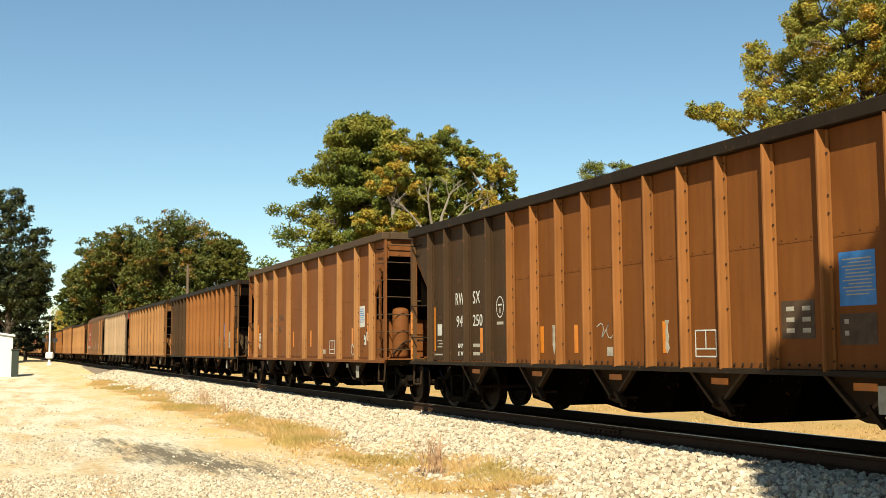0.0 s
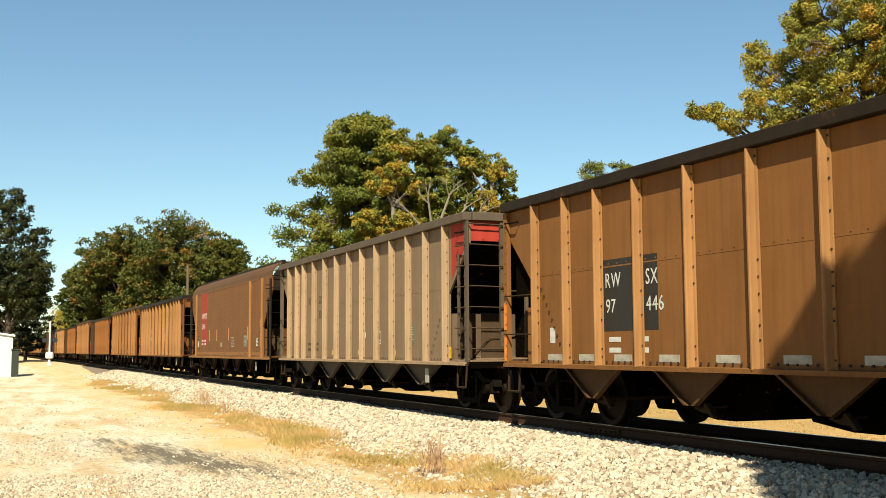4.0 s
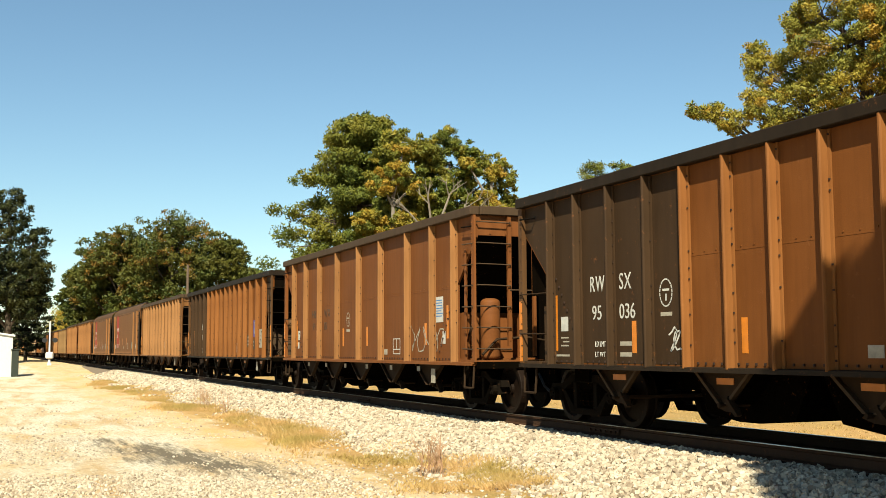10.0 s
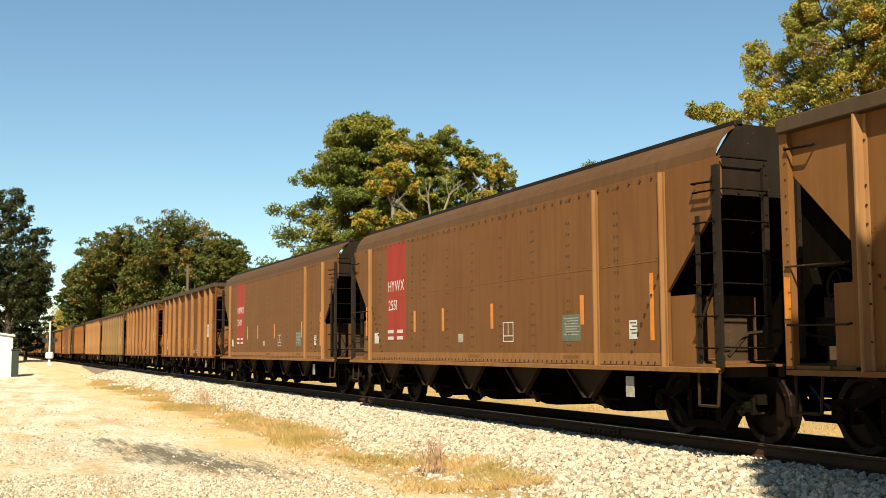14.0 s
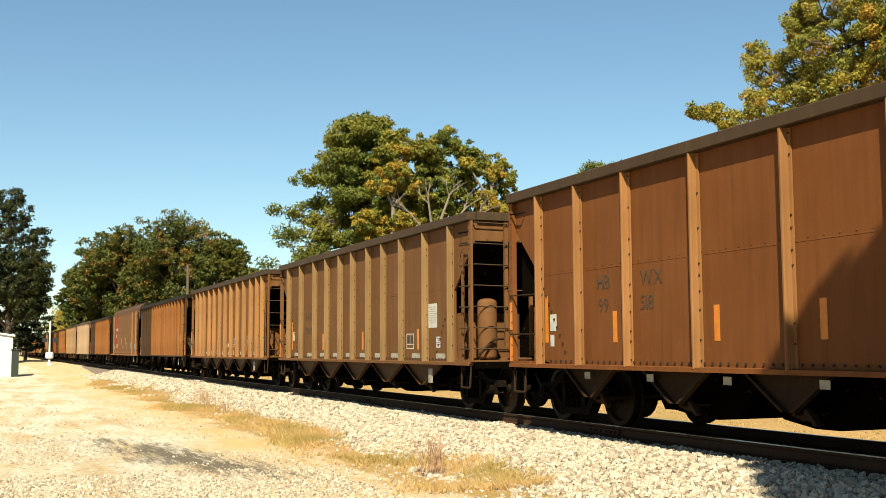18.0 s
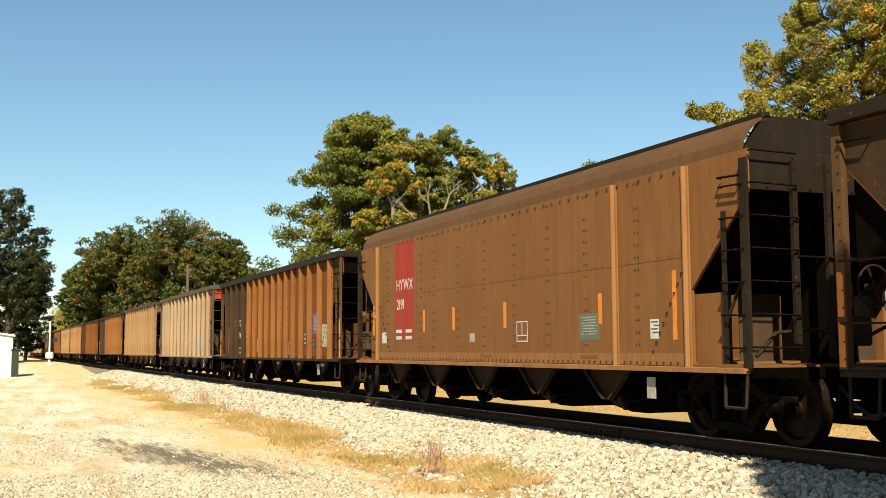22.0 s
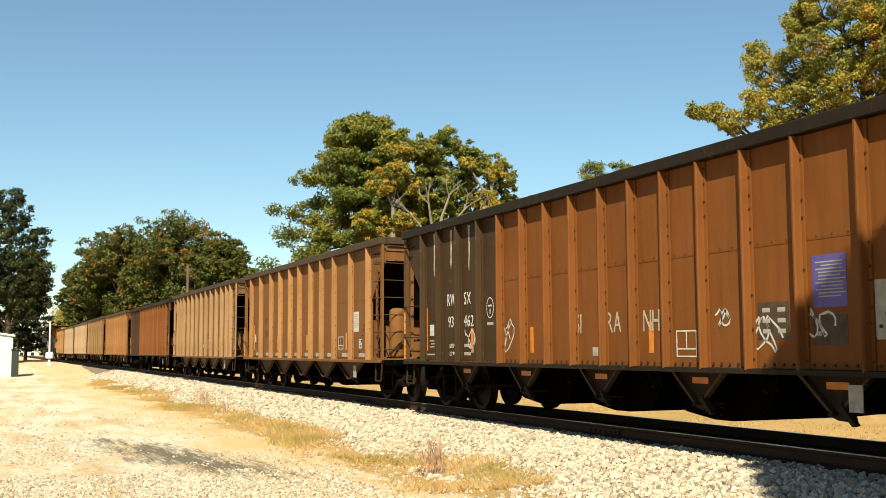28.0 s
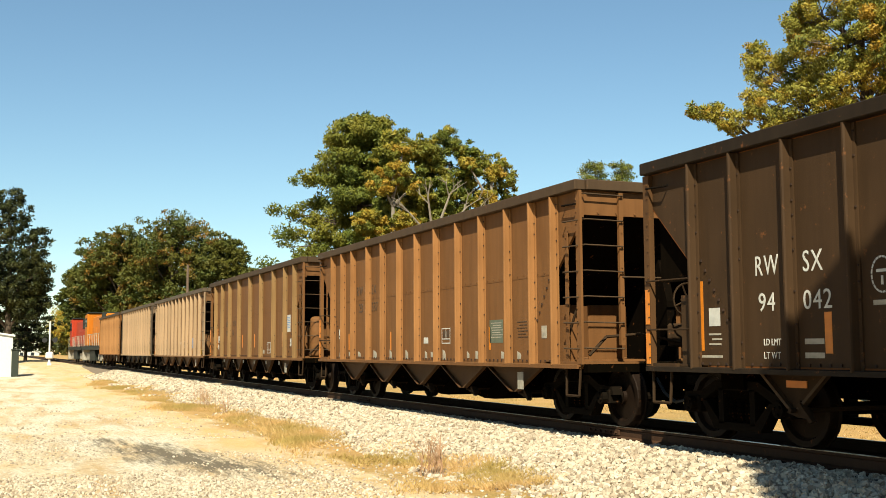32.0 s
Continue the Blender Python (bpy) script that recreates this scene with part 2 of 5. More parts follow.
def part(name, bm, material, parent, label="", at=None):
    """Links a bmesh or a mesh as one object under parent (or at top level)."""
    me = bm if isinstance(bm, bpy.types.Mesh) else to_mesh(name, bm, material)
    ob = new(name, me)
    if me.materials[0] is not material:
        ob.material_slots[0].link = "OBJECT"
        ob.material_slots[0].material = material
    if parent:
        ob.parent = parent
    if at is not None:
        ob.matrix_basis = at if isinstance(at, Matrix) else Matrix.Translation(at)
    if label:
        ob["label"] = label
    return ob


def box(bm, x0, x1, y0, y1, z0, z1, bevel=0.0):
    vs = [bm.verts.new((x, y, z)) for z in (z0, z1) for y in (y0, y1) for x in (x0, x1)]
    fs = [bm.faces.new([vs[i] for i in q]) for q in ((0, 2, 3, 1), (4, 5, 7, 6), (0, 1, 5, 4), (2, 6, 7, 3), (0, 4, 6, 2), (1, 3, 7, 5))]
    if bevel:
        es = list({e for f in fs for e in f.edges})
        bmesh.ops.bevel(bm, geom=es, offset=bevel, segments=1, affect="EDGES")
    return bm


def prism(bm, pts, axis, a, b):
    """A polygon extruded from a to b along an axis: 'y' takes (x, z) points, 'x' takes (y, z), 'z' takes (x, y)."""
    def at(p, s):
        return {"y": (p[0], s, p[1]), "x": (s, p[0], p[1]), "z": (p[0], p[1], s)}[axis]
    lo, hi = [bm.verts.new(at(p, a)) for p in pts], [bm.verts.new(at(p, b)) for p in pts]
    n = len(pts)
    fs = [bm.faces.new(lo), bm.faces.new(hi[::-1])]
    fs += [bm.faces.new((lo[i], hi[i], hi[(i + 1) % n], lo[(i + 1) % n])) for i in range(n)]
    bmesh.ops.recalc_face_normals(bm, faces=fs)
    return bm


def tube(bm, p, q, r0, r1=None, sides=8, cap=True):
    p, q = Vector(p), Vector(q)
    r1 = r0 if r1 is None else r1
    d = (q - p).normalized()
    u = d.orthogonal().normalized()
    w = d.cross(u)
    ring = []
    for c, r in ((p, r0), (q, r1)):
        ring.append([bm.verts.new(c + (u * math.cos(k * math.tau / sides) + w * math.sin(k * math.tau / sides)) * r) for k in range(sides)])
    for k in range(sides):
        bm.faces.new((ring[0][k], ring[0][(k + 1) % sides], ring[1][(k + 1) % sides], ring[1][k]))
    if cap:
        bm.faces.new(ring[0][::-1])
        bm.faces.new(ring[1])
    return bm


def pipe(bm, pts, r, sides=6):
    for a, b in zip(pts, pts[1:]):
        tube(bm, a, b, r, sides=sides)
    return bm


MESHES = {}


def cached(key, make):
    if key not in MESHES:
        bm = bmesh.new()
        make(bm)
        MESHES[key] = to_mesh(key if isinstance(key, str) else str(key[0]), bm)
    return MESHES[key]


def text_mesh(words, size):
    key = ("lettering", words, size)
    if key not in MESHES:
        cu = bpy.data.curves.new("letter", "FONT")
        cu.body, cu.size, cu.align_x, cu.align_y = words, size, "LEFT", "BOTTOM_BASELINE"
        cu.extrude, cu.space_character, cu.resolution_u = 0.002, 1.05, 3
        ob = bpy.data.objects.new("letter", cu)
        scene.collection.objects.link(ob)
        dg = bpy.context.evaluated_depsgraph_get()
        me = bpy.data.meshes.new_from_object(ob.evaluated_get(dg))
        bpy.data.objects.remove(ob)
        me.materials.clear()
        me.materials.append(None)
        MESHES[key] = me
    return MESHES[key]


# ---------------------------------------------------------------- ground and track
def height(x, y):
    """Lie of the land: a flat lot, rising to the rails at the level crossing."""
    up = max(0.0, min(1.0, (y - 0.5) / 5.0)) * max(0.0, min(1.0, (-x - 70.0) / 40.0))
    z = 0.42 * up
    z += 0.03 * noise.noise(Vector((x * 0.35, y * 0.35, 0.0))) + 0.015 * noise.noise(Vector((x * 1.6, y * 1.6, 3.0)))
    if y > 16:
        z += 0.004 * min(y - 16, 60)
    return z


def spaced(stops):
    out = []
    for a, b, n in stops:
        out += [a + (b - a) * i / n for i in range(n)]
    return out + [stops[-1][1]]


def build_ground():
    xs = spaced([(-2500, -400, 8), (-400, -120, 20), (-120, -45, 60), (-45, -6, 150), (-6, 40, 40), (40, 1500, 6)])
    ys = spaced([(-1500, -30, 6), (-30, -4, 20), (-4, 9, 70), (9, 40, 50), (40, 200, 16), (200, 2500, 6)])
    verts = [(x, y, height(x, y)) for y in ys for x in xs]
    w = len(xs)
    faces = [(j * w + i, j * w + i + 1, (j + 1) * w + i + 1, (j + 1) * w + i) for j in range(len(ys) - 1) for i in range(w - 1)]
    me = bpy.data.meshes.new("ground")
    me.from_pydata(verts, [], faces)
    me.materials.append(M["ground"])
    me.polygons.foreach_set("use_smooth", [True] * len(me.polygons))
    tagged(new("ground", me), "pale gravel lot with patches of dry yellow grass", "ground", kind="structure")


build_ground()


def ballast_z(y):
    d = abs(y - TRACK_Y)
    return max(-0.2, min(0.40, 0.40 - (d - 1.55) * 0.27))


def build_ballast():
    bm = bmesh.new()
    ys = [TRACK_Y + s for s in (-3.7, -3.2, -2.7, -2.2, -1.75, -1.5, -0.8, 0, 0.8, 1.5, 1.75, 2.2, 2.7, 3.2, 3.7)]
    xs = spaced([(-480, -60, 60), (-60, 14, 180)])
    rows = []
    for x in xs:
        rows.append([bm.verts.new((x, y, ballast_z(y) + 0.03 * noise.noise(Vector((x * 1.3, y * 1.3, 7.0))) + (0.0 if abs(y - TRACK_Y) < 3.6 else -0.3))) for y in ys])
    for a, b in zip(rows, rows[1:]):
        for i in range(len(ys) - 1):
            bm.faces.new((a[i], b[i], b[i + 1], a[i + 1]))
    bmesh.ops.recalc_face_normals(bm, faces=bm.faces)
    ob = part("ballast_bed", bm, M["stone_bed"], None)
    tagged(ob, "sloping bed of pale crushed stone under the rails", "track bed", kind="structure")


# bed coloured darker than its loose stones, painting shade into their gaps
M["stone_bed"] = stone_material("packed_ballast", [(0.10, 0.072, 0.045), (0.15, 0.11, 0.07)])
build_ballast()

STONE_SHAPES = []
for k in range(14):
    rnd = random.Random(k)
    bm = bmesh.new()
    bmesh.ops.create_cube(bm, size=1.0)
    if k % 2:
        bmesh.ops.bevel(bm, geom=list(bm.verts), offset=0.22, segments=1, affect="VERTICES")
    for v in bm.verts:
        v.co = Vector([c * rnd.uniform(0.7, 1.25) for c in v.co])
        v.co.z *= 0.75
    bm.verts.index_update()
    STONE_SHAPES.append((np.array([v.co[:] for v in bm.verts]), [[v.index for v in f.verts] for f in bm.faces]))
    bm.free()


def scatter_stones(name, label, places, mat, category="gravel", step=1):
    """places: x, y, z, size. One joined mesh of turned stones."""
    rnd = random.Random(5)
    V, F, base = [], [], 0
    for x, y, z, s in places:
        pts, faces = STONE_SHAPES[rnd.randrange(len(STONE_SHAPES) // step) * step]
        e = np.array(Euler((rnd.uniform(0, 6), rnd.uniform(-0.6, 0.6), rnd.uniform(0, 6))).to_matrix())
        V.append(pts * s @ e.T + (x, y, z))
        F += [[i + base for i in f] for f in faces]
        base += len(pts)
    me = bpy.data.meshes.new(name)
    me.from_pydata(np.concatenate(V).tolist(), [], F)
    me.materials.append(mat)
    return tagged(new(name, me), label, category, kind="stuff")


def ballast_places():
    rnd = random.Random(11)
    out = []
    for x0, x1, per, lo, hi in ((-7, -16, 430, 0.036, 0.072), (-16, -26, 310, 0.042, 0.080), (-26, -45, 130, 0.06, 0.10), (-45, -80, 40, 0.09, 0.14)):
        for _ in range(int((x0 - x1) * 3.3 * per)):
            x, y = rnd.uniform(x1, x0), rnd.uniform(TRACK_Y - 3.9, TRACK_Y - 0.85)
            d = TRACK_Y - y
            if d > 2.6 and rnd.random() < (d - 2.6) * 0.85 + 0.5 * noise.noise(Vector((x * 0.5, y, 4.0))):
                continue
            z = max(ballast_z(y), height(x, y)) + rnd.uniform(-0.012, 0.028)
            out.append((x, y, z, rnd.uniform(lo, hi)))
    return out


scatter_stones("ballast_stones", "loose pale crushed granite stones along the track", ballast_places(), M["stone"], "ballast")


def lot_places():
    rnd = random.Random(12)
    out = []
    for x0, x1, n, lo, hi in ((-11, -17, 15000, 0.012, 0.040), (-17, -24, 7000, 0.015, 0.036), (-24, -42, 4500, 0.018, 0.045)):
        for _ in range(n):
            x = rnd.uniform(x1, x0)
            y = rnd.uniform(-0.02, 0.62) * -x
            if y > 7.2 or (y > 4.8 and rnd.random() < 0.75) or noise.noise(Vector((x * 0.3, y * 0.5, 9.0))) < -0.12:
                continue
            if math.hypot((x - STAIN[0]) / 4.2, (y - STAIN[1] - (x - STAIN[0]) * 0.2) / 0.9) < 1 and rnd.random() < 0.75:
                continue
            out.append((x, y, height(x, y) + 0.004, rnd.uniform(lo, hi)))
    return out


scatter_stones("lot_gravel", "small pale stones strewn over the gravel lot", lot_places(), M["stone"], step=2)


def build_track():
    track = tagged(new("railway_track"), "rusty steel rails on dark weathered wooden ties", "railway track", kind="structure")
    track.location = (0, TRACK_Y, RAIL_Z)
    prof = [(-0.07, -0.18), (0.07, -0.18), (0.07, -0.165), (0.014, -0.145), (0.012, -0.05), (0.035, -0.035), (0.036, -0.004), (-0.036, -0.004), (-0.035, -0.035), (-0.012, -0.05), (-0.014, -0.145), (-0.07, -0.165)]
    for side in (-1, 1):
        bm = bmesh.new()
        prism(bm, [(p[0] + side * 0.755, p[1]) for p in prof], "x", -480, 16)
        rail = part("rail", bm, M["rail"], track)
        bm = bmesh.new()
        box(bm, -480, 16, side * 0.755 - 0.030, side * 0.755 + 0.030, -0.0038, 0.0)
        part("rail_head", bm, M["railhead"], rail, "polished running surface")
    rnd = random.Random(3)
    tie_mesh = cached("tie", lambda bm: box(bm, -0.115, 0.115, -1.30, 1.30, -0.36, -0.195, 0.012))
    plate_mesh = cached("tie_plate", lambda bm: box(bm, -0.09, 0.09, -0.16, 0.16, -0.195, -0.178))
    for i in range(130):
        x = 4.0 - i * 0.52
        tie = part("tie", tie_mesh, M["tie"], track, at=pose(x + rnd.uniform(-0.03, 0.03), rnd.uniform(-0.05, 0.05), rnd.uniform(-0.004, 0.002), 0, 0, rnd.uniform(-1.5, 1.5)))
        if i < 75:
            part("tie_plate", plate_mesh, M["rail"], tie, at=(0, -0.755, 0.0))
    bm = bmesh.new()
    for i in range(130, 720):
        x = 4.0 - i * 0.52
        box(bm, x - 0.115, x + 0.115, -1.3, 1.3, -0.36, -0.195)
    tagged(part("distant_ties", bm, M["tie"], track), kind="stuff")
    # joint bars on the near rail
    for x in (-15.1, -27.0, -38.9):
        bm = bmesh.new()
        box(bm, x - 0.45, x + 0.45, -0.80, -0.768, -0.14, -0.05, 0.008)
        for k in range(6):
            tube(bm, (x - 0.38 + k * 0.152, -0.83, -0.095), (x - 0.38 + k * 0.152, -0.79, -0.095), 0.018, sides=6)
        part("joint_bar", bm, M["rail"], track)


build_track()


# ---------------------------------------------------------------- freight cars
HALF = 1.60
SILL = 0.94


def rib_at(spec):
    if "at" in spec:
        return spec["at"]
    a, b, n = spec["inset"], spec["L"] - spec["inset"], spec["ribs"]
    return [a + (b - a) * i / (n - 1) for i in range(n)]


def side_outline(L, top, inset):
    """The side sheet seen from the side, x from the left post, with the slanting cut-outs under both ends."""
    hi, lo = top - 0.52, top - 0.52 - inset * 0.95
    return [(inset, SILL), (L - inset, SILL), (L - inset, lo), (L, hi), (L, top), (0, top), (0, hi), (inset, lo)]


def car_meshes(spec):
    L, top, inset, kind = spec["L"], spec["top"], spec["inset"], spec["kind"]
    key = (kind, L, spec["ribs"])

    def body(bm):
        eave = top - 0.02
        for s in (-1, 1):
            y0, y1 = sorted((s * (HALF - 0.02), s * (HALF - 0.06)))
            prism(bm, side_outline(L, eave, inset), "y", y0, y1)
        w = HALF - 0.065
        box(bm, inset, L - inset, -w, w, SILL + 0.02, SILL + 0.08)
    def shoulder(bm):
        if kind == "smooth":
            for s in (-1, 1):
                arc = [(s * (HALF - 0.02), top - 0.02), (s * (HALF - 0.05), top + 0.12), (s * (HALF - 0.14), top + 0.26), (s * (HALF - 0.27), top + 0.37), (s * (HALF - 0.42), top + 0.43)]
                back = [(a * 0.975, z - 0.03) for a, z in arc[::-1]]
                prism(bm, arc + back, "x", 0.12, L - 0.12)

    def end_sheet(bm):
        box(bm, 0.0, 0.06, -HALF + 0.065, HALF - 0.065, top - 0.50, top - 0.02)
        for k in range(9):
            tube(bm, (-0.015, -1.3 + k * 0.325, top - 0.46), (0.0, -1.3 + k * 0.325, top - 0.46), 0.02, sides=6)

    def slope_sheet(bm):
        w = HALF - 0.065
        prism(bm, [(0.062, top - 0.44), (1.5, SILL + 1.02), (1.5, SILL + 0.95), (0.062, top - 0.54)], "y", -w, w)

    def web(bm):
        prism(bm, [(0.30, SILL + 0.03), (1.5, SILL + 0.03), (1.5, SILL + 0.95), (0.55, SILL + 1.75), (0.30, SILL + 1.0)], "y", 0.10, 0.24)

    # added black sheet, standing in for the shade inside the left cut-out
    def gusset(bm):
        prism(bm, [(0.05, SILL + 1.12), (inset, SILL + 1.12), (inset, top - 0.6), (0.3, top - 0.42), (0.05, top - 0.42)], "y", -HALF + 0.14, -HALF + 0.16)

    def bulkhead_panel(bm):
        box(bm, 1.28, 1.32, -0.33, 0.33, SILL + 0.05, SILL + 0.96, 0.01)
        box(bm, 1.27, 1.28, -0.30, 0.30, SILL + 0.88, SILL + 0.92)

    def seam(bm):
        z = SILL + 1.42
        first = spec["at"][4] if spec.get("nose") else inset
        box(bm, first, L - inset, -HALF + 0.0165, -HALF + 0.0195, z - 0.010, z + 0.010)
        for k in range(int((L - first - inset) / 0.24)):
            x = first + 0.1 + k * 0.24
            box(bm, x - 0.010, x + 0.010, -HALF + 0.012, -HALF + 0.0195, z + 0.030, z + 0.048)

    def chord(bm):
        z0, z1 = (top - 0.13, top + 0.03)
        if kind == "smooth":
            for s in (-1, 1):
                y0, y1 = sorted((s * (HALF - 0.36), s * (HALF - 0.48)))
                box(bm, 0.1, L - 0.1, y0, y1, top + 0.39, top + 0.47, 0.01)
            for x in (0.1, L - 0.22):
                prism(bm, [(-HALF + 0.05, top - 0.1), (HALF - 0.05, top - 0.1), (HALF - 0.4, top + 0.42), (-HALF + 0.4, top + 0.42)], "x", x, x + 0.12)
            return
        for s in (-1, 1):
            y0, y1 = sorted((s * (HALF - 0.07), s * (HALF + 0.115)))
            box(bm, -0.04, L + 0.04, y0, y1, z0, z1, 0.012)
        for x in (-0.09, L - 0.05):
            box(bm, x, x + 0.14, -HALF + 0.07, HALF - 0.07, z0, z1, 0.012)

    def rib(bm):
        z1 = (top - 0.135) if kind != "smooth" else top - 0.05
        d = 0.11 if kind != "smooth" else 0.05
        hat = [(-0.036, -0.004), (-0.034, -0.5), (-0.028, -0.86), (-0.014, -1.0), (0.008, -1.0), (0.020, -0.82), (0.026, -0.4), (0.030, -0.09)]
        prism(bm, [(-0.036, -HALF + 0.018), (0.064, -HALF + 0.018), (0.064, -HALF - 0.003)] + [(px, -HALF + py * d) for px, py in hat[::-1]], "z", SILL, z1)

    def bolts(bm):
        rnd = random.Random(len(kind) + spec["ribs"])
        z1 = top - 0.135
        for x in rib_at(spec):
            for k in range(13):
                z = SILL + 0.10 + k * (z1 - SILL - 0.2) / 12 + rnd.uniform(-0.05, 0.05)
                if kind != "smooth" and rnd.random() < 0.62:
                    box(bm, x + 0.040, x + 0.057, -HALF - 0.020, -HALF - 0.004, z - 0.010, z + 0.010)
        for k in range(int((L - 2 * inset) / 0.16)):
            x = inset + 0.1 + k * 0.16
            box(bm, x - 0.012, x + 0.012, -HALF + 0.002, -HALF + 0.019, SILL + 0.05, SILL + 0.078)
        for k in range(10):
            for x in (inset + 0.12 + k * 0.085, L - inset - 0.12 - k * 0.085):
                box(bm, x - 0.014, x + 0.014, -HALF + 0.0, -HALF + 0.0185, SILL + 1.32 - k * 0.125, SILL + 1.352 - k * 0.125)

    def sill(bm):
        prism(bm, [(-HALF - 0.10, SILL - 0.045), (-HALF - 0.10, SILL + 0.012), (-HALF + 0.02, SILL + 0.02), (-HALF + 0.02, SILL - 0.02), (-HALF - 0.07, SILL - 0.012), (-HALF - 0.07, SILL - 0.045)], "x", 0, L)

    def post(bm):
        prism(bm, [(-0.07, -HALF - 0.05), (0.06, -HALF - 0.05), (0.06, -HALF - 0.01), (-0.03, -HALF - 0.01), (-0.03, -HALF + 0.03), (-0.07, -HALF + 0.03)], "z", SILL + 0.02, top - 0.135)
        for k in range(14):
            z = SILL + 0.12 + k * (top - SILL - 0.4) / 13
            box(bm, -0.05, -0.03, -HALF - 0.065, -HALF - 0.05, z, z + 0.02)

    def centre(bm):
        box(bm, -0.55, L + 0.55, -0.28, 0.28, SILL - 0.36, SILL - 0.02, 0.01)
        for x in (0.0, L):
            box(bm, x - 0.12, x + 0.12, -HALF + 0.02, HALF - 0.02, SILL - 0.10, SILL + 0.02)
        for x in (1.1, L - 1.1):
            box(bm, x - 0.22, x + 0.22, -1.15, 1.15, SILL - 0.26, SILL - 0.02)

    def platform(bm):
        box(bm, 0.0, 1.2, -HALF + 0.02, HALF - 0.02, SILL + 0.022, SILL + 0.05)
        box(bm, 0.02, 0.6, -HALF - 0.03, -HALF + 0.018, SILL - 0.05, SILL + 0.06)

    def shear(bm):
        # lower web between the last rib and the side ladder
        box(bm, 0.58, inset + 0.12, -HALF + 0.08, -HALF + 0.11, SILL + 0.05, SILL + 0.93)

    return {k: cached((k,) + key, f) for k, f in dict(body=body, gusset=gusset, end_web=web, roof_shoulder=shoulder, top_chord=chord, rib=rib, bolts=bolts, end_sheet=end_sheet, slope_sheet=slope_sheet, bulkhead_panel=bulkhead_panel, seam=seam, side_sill=sill, corner_post=post, centre_sill=centre, end_platform=platform, shear_plate=shear).items()}


def stile_mesh(z0, z1, w):
    """An upright angle iron of a ladder or an end post."""
    def make(bm):
        prism(bm, [(-w, -0.012), (w, -0.012), (w, 0.0), (-w + 0.012, 0.0), (-w + 0.012, 0.05), (-w, 0.05)], "z", z0, z1)
        for k in range(5):
            z = z0 + 0.1 + k * (z1 - z0 - 0.2) / 4
            box(bm, -0.012, 0.012, -0.024, -0.012, z, z + 0.024)
    return cached(("stile", round(z0, 2), round(z1, 2), w), make)


def rung_mesh(w):
    return cached(("rung", w), lambda bm: pipe(bm, [(0, 0.0, 0), (0.0, -0.06, 0), (w, -0.06, -0.012), (w, 0.0, 0)], 0.012, 5))


def hopper_mesh(wide, lo, face):
    """A pocket: sloping floor sheets and a V-shaped closing sheet on each side."""
    def make(bm):
        w = wide / 2
        prism(bm, [(-w, SILL - 0.02), (w, SILL - 0.02), (0.09, lo), (-0.09, lo)], "y", -face, 0.025 - face)
    return cached(("hopper", wide, lo, face), make)


def flange_mesh(wide, lo, face, s):
    """The angle iron along one sloping edge of the V."""
    def make(bm):
        w = wide / 2
        prism(bm, [(s * (w + 0.015), SILL - 0.03), (s * (w - 0.045), SILL - 0.03), (s * 0.045, lo + 0.005), (s * 0.105, lo + 0.005)], "y", -face - 0.07, -face - 0.004)
    return cached(("flange", wide, lo, face, s), make)


def outlet_mesh(step, wide, lo, face):
    def make(bm):
        for s in (-1, 1):
            prism(bm, [(s * wide / 2, SILL - 0.02), (s * (wide / 2 - 0.06), SILL - 0.02), (s * 0.06, lo), (s * 0.10, lo)], "y", 0.03 - face, face - 0.03)
        prism(bm, [(-wide / 2, SILL - 0.02), (wide / 2, SILL - 0.02), (0.09, lo), (-0.09, lo)], "y", face - 0.025, face)
        w = step / 2 - 0.10
        prism(bm, [(-w, SILL - 0.06), (w, SILL - 0.06), (w * 0.75, 0.34), (0.2, 0.26), (-0.2, 0.26), (-w * 0.75, 0.34)], "y", -0.95, 0.95)
    return cached(("outlet", step, wide, lo, face), make)


def gate_mesh():
    def make(bm):
        prism(bm, [(-0.16, 0.30), (0.06, 0.44), (0.24, 0.30), (0.26, 0.24), (0.02, 0.25)], "y", -1.33, -1.28)
        prism(bm, [(0.08, 0.40), (0.14, 0.42), (0.34, 0.22), (0.29, 0.20)], "y", -1.40, -1.33)
        tube(bm, (0.0, -1.42, 0.33), (0.0, 1.42, 0.33), 0.03, sides=6)
    return cached("gate", make)


def sideframe_mesh():
    def make(bm):
        top = [(-1.12, 0.50), (-1.08, 0.62), (-0.72, 0.64), (-0.42, 0.78), (0.42, 0.78), (0.72, 0.64), (1.08, 0.62), (1.12, 0.50), (0.74, 0.50), (0.40, 0.66), (-0.40, 0.66), (-0.74, 0.50)]
        prism(bm, top, "y", -1.10, -0.93)
        bot = [(-0.72, 0.52), (-0.62, 0.52), (-0.34, 0.26), (0.34, 0.26), (0.62, 0.52), (0.72, 0.52), (0.45, 0.16), (-0.45, 0.16)]
        prism(bm, bot, "y", -1.10, -0.93)
        for s in (-1, 1):
            box(bm, *sorted((s * 0.26, s * 0.36)), -1.10, -0.94, 0.24, 0.68)
            box(bm, s * 0.89 - 0.15, s * 0.89 + 0.15, -1.12, -0.93, 0.36, 0.58, 0.02)
    return cached("sideframe", make)


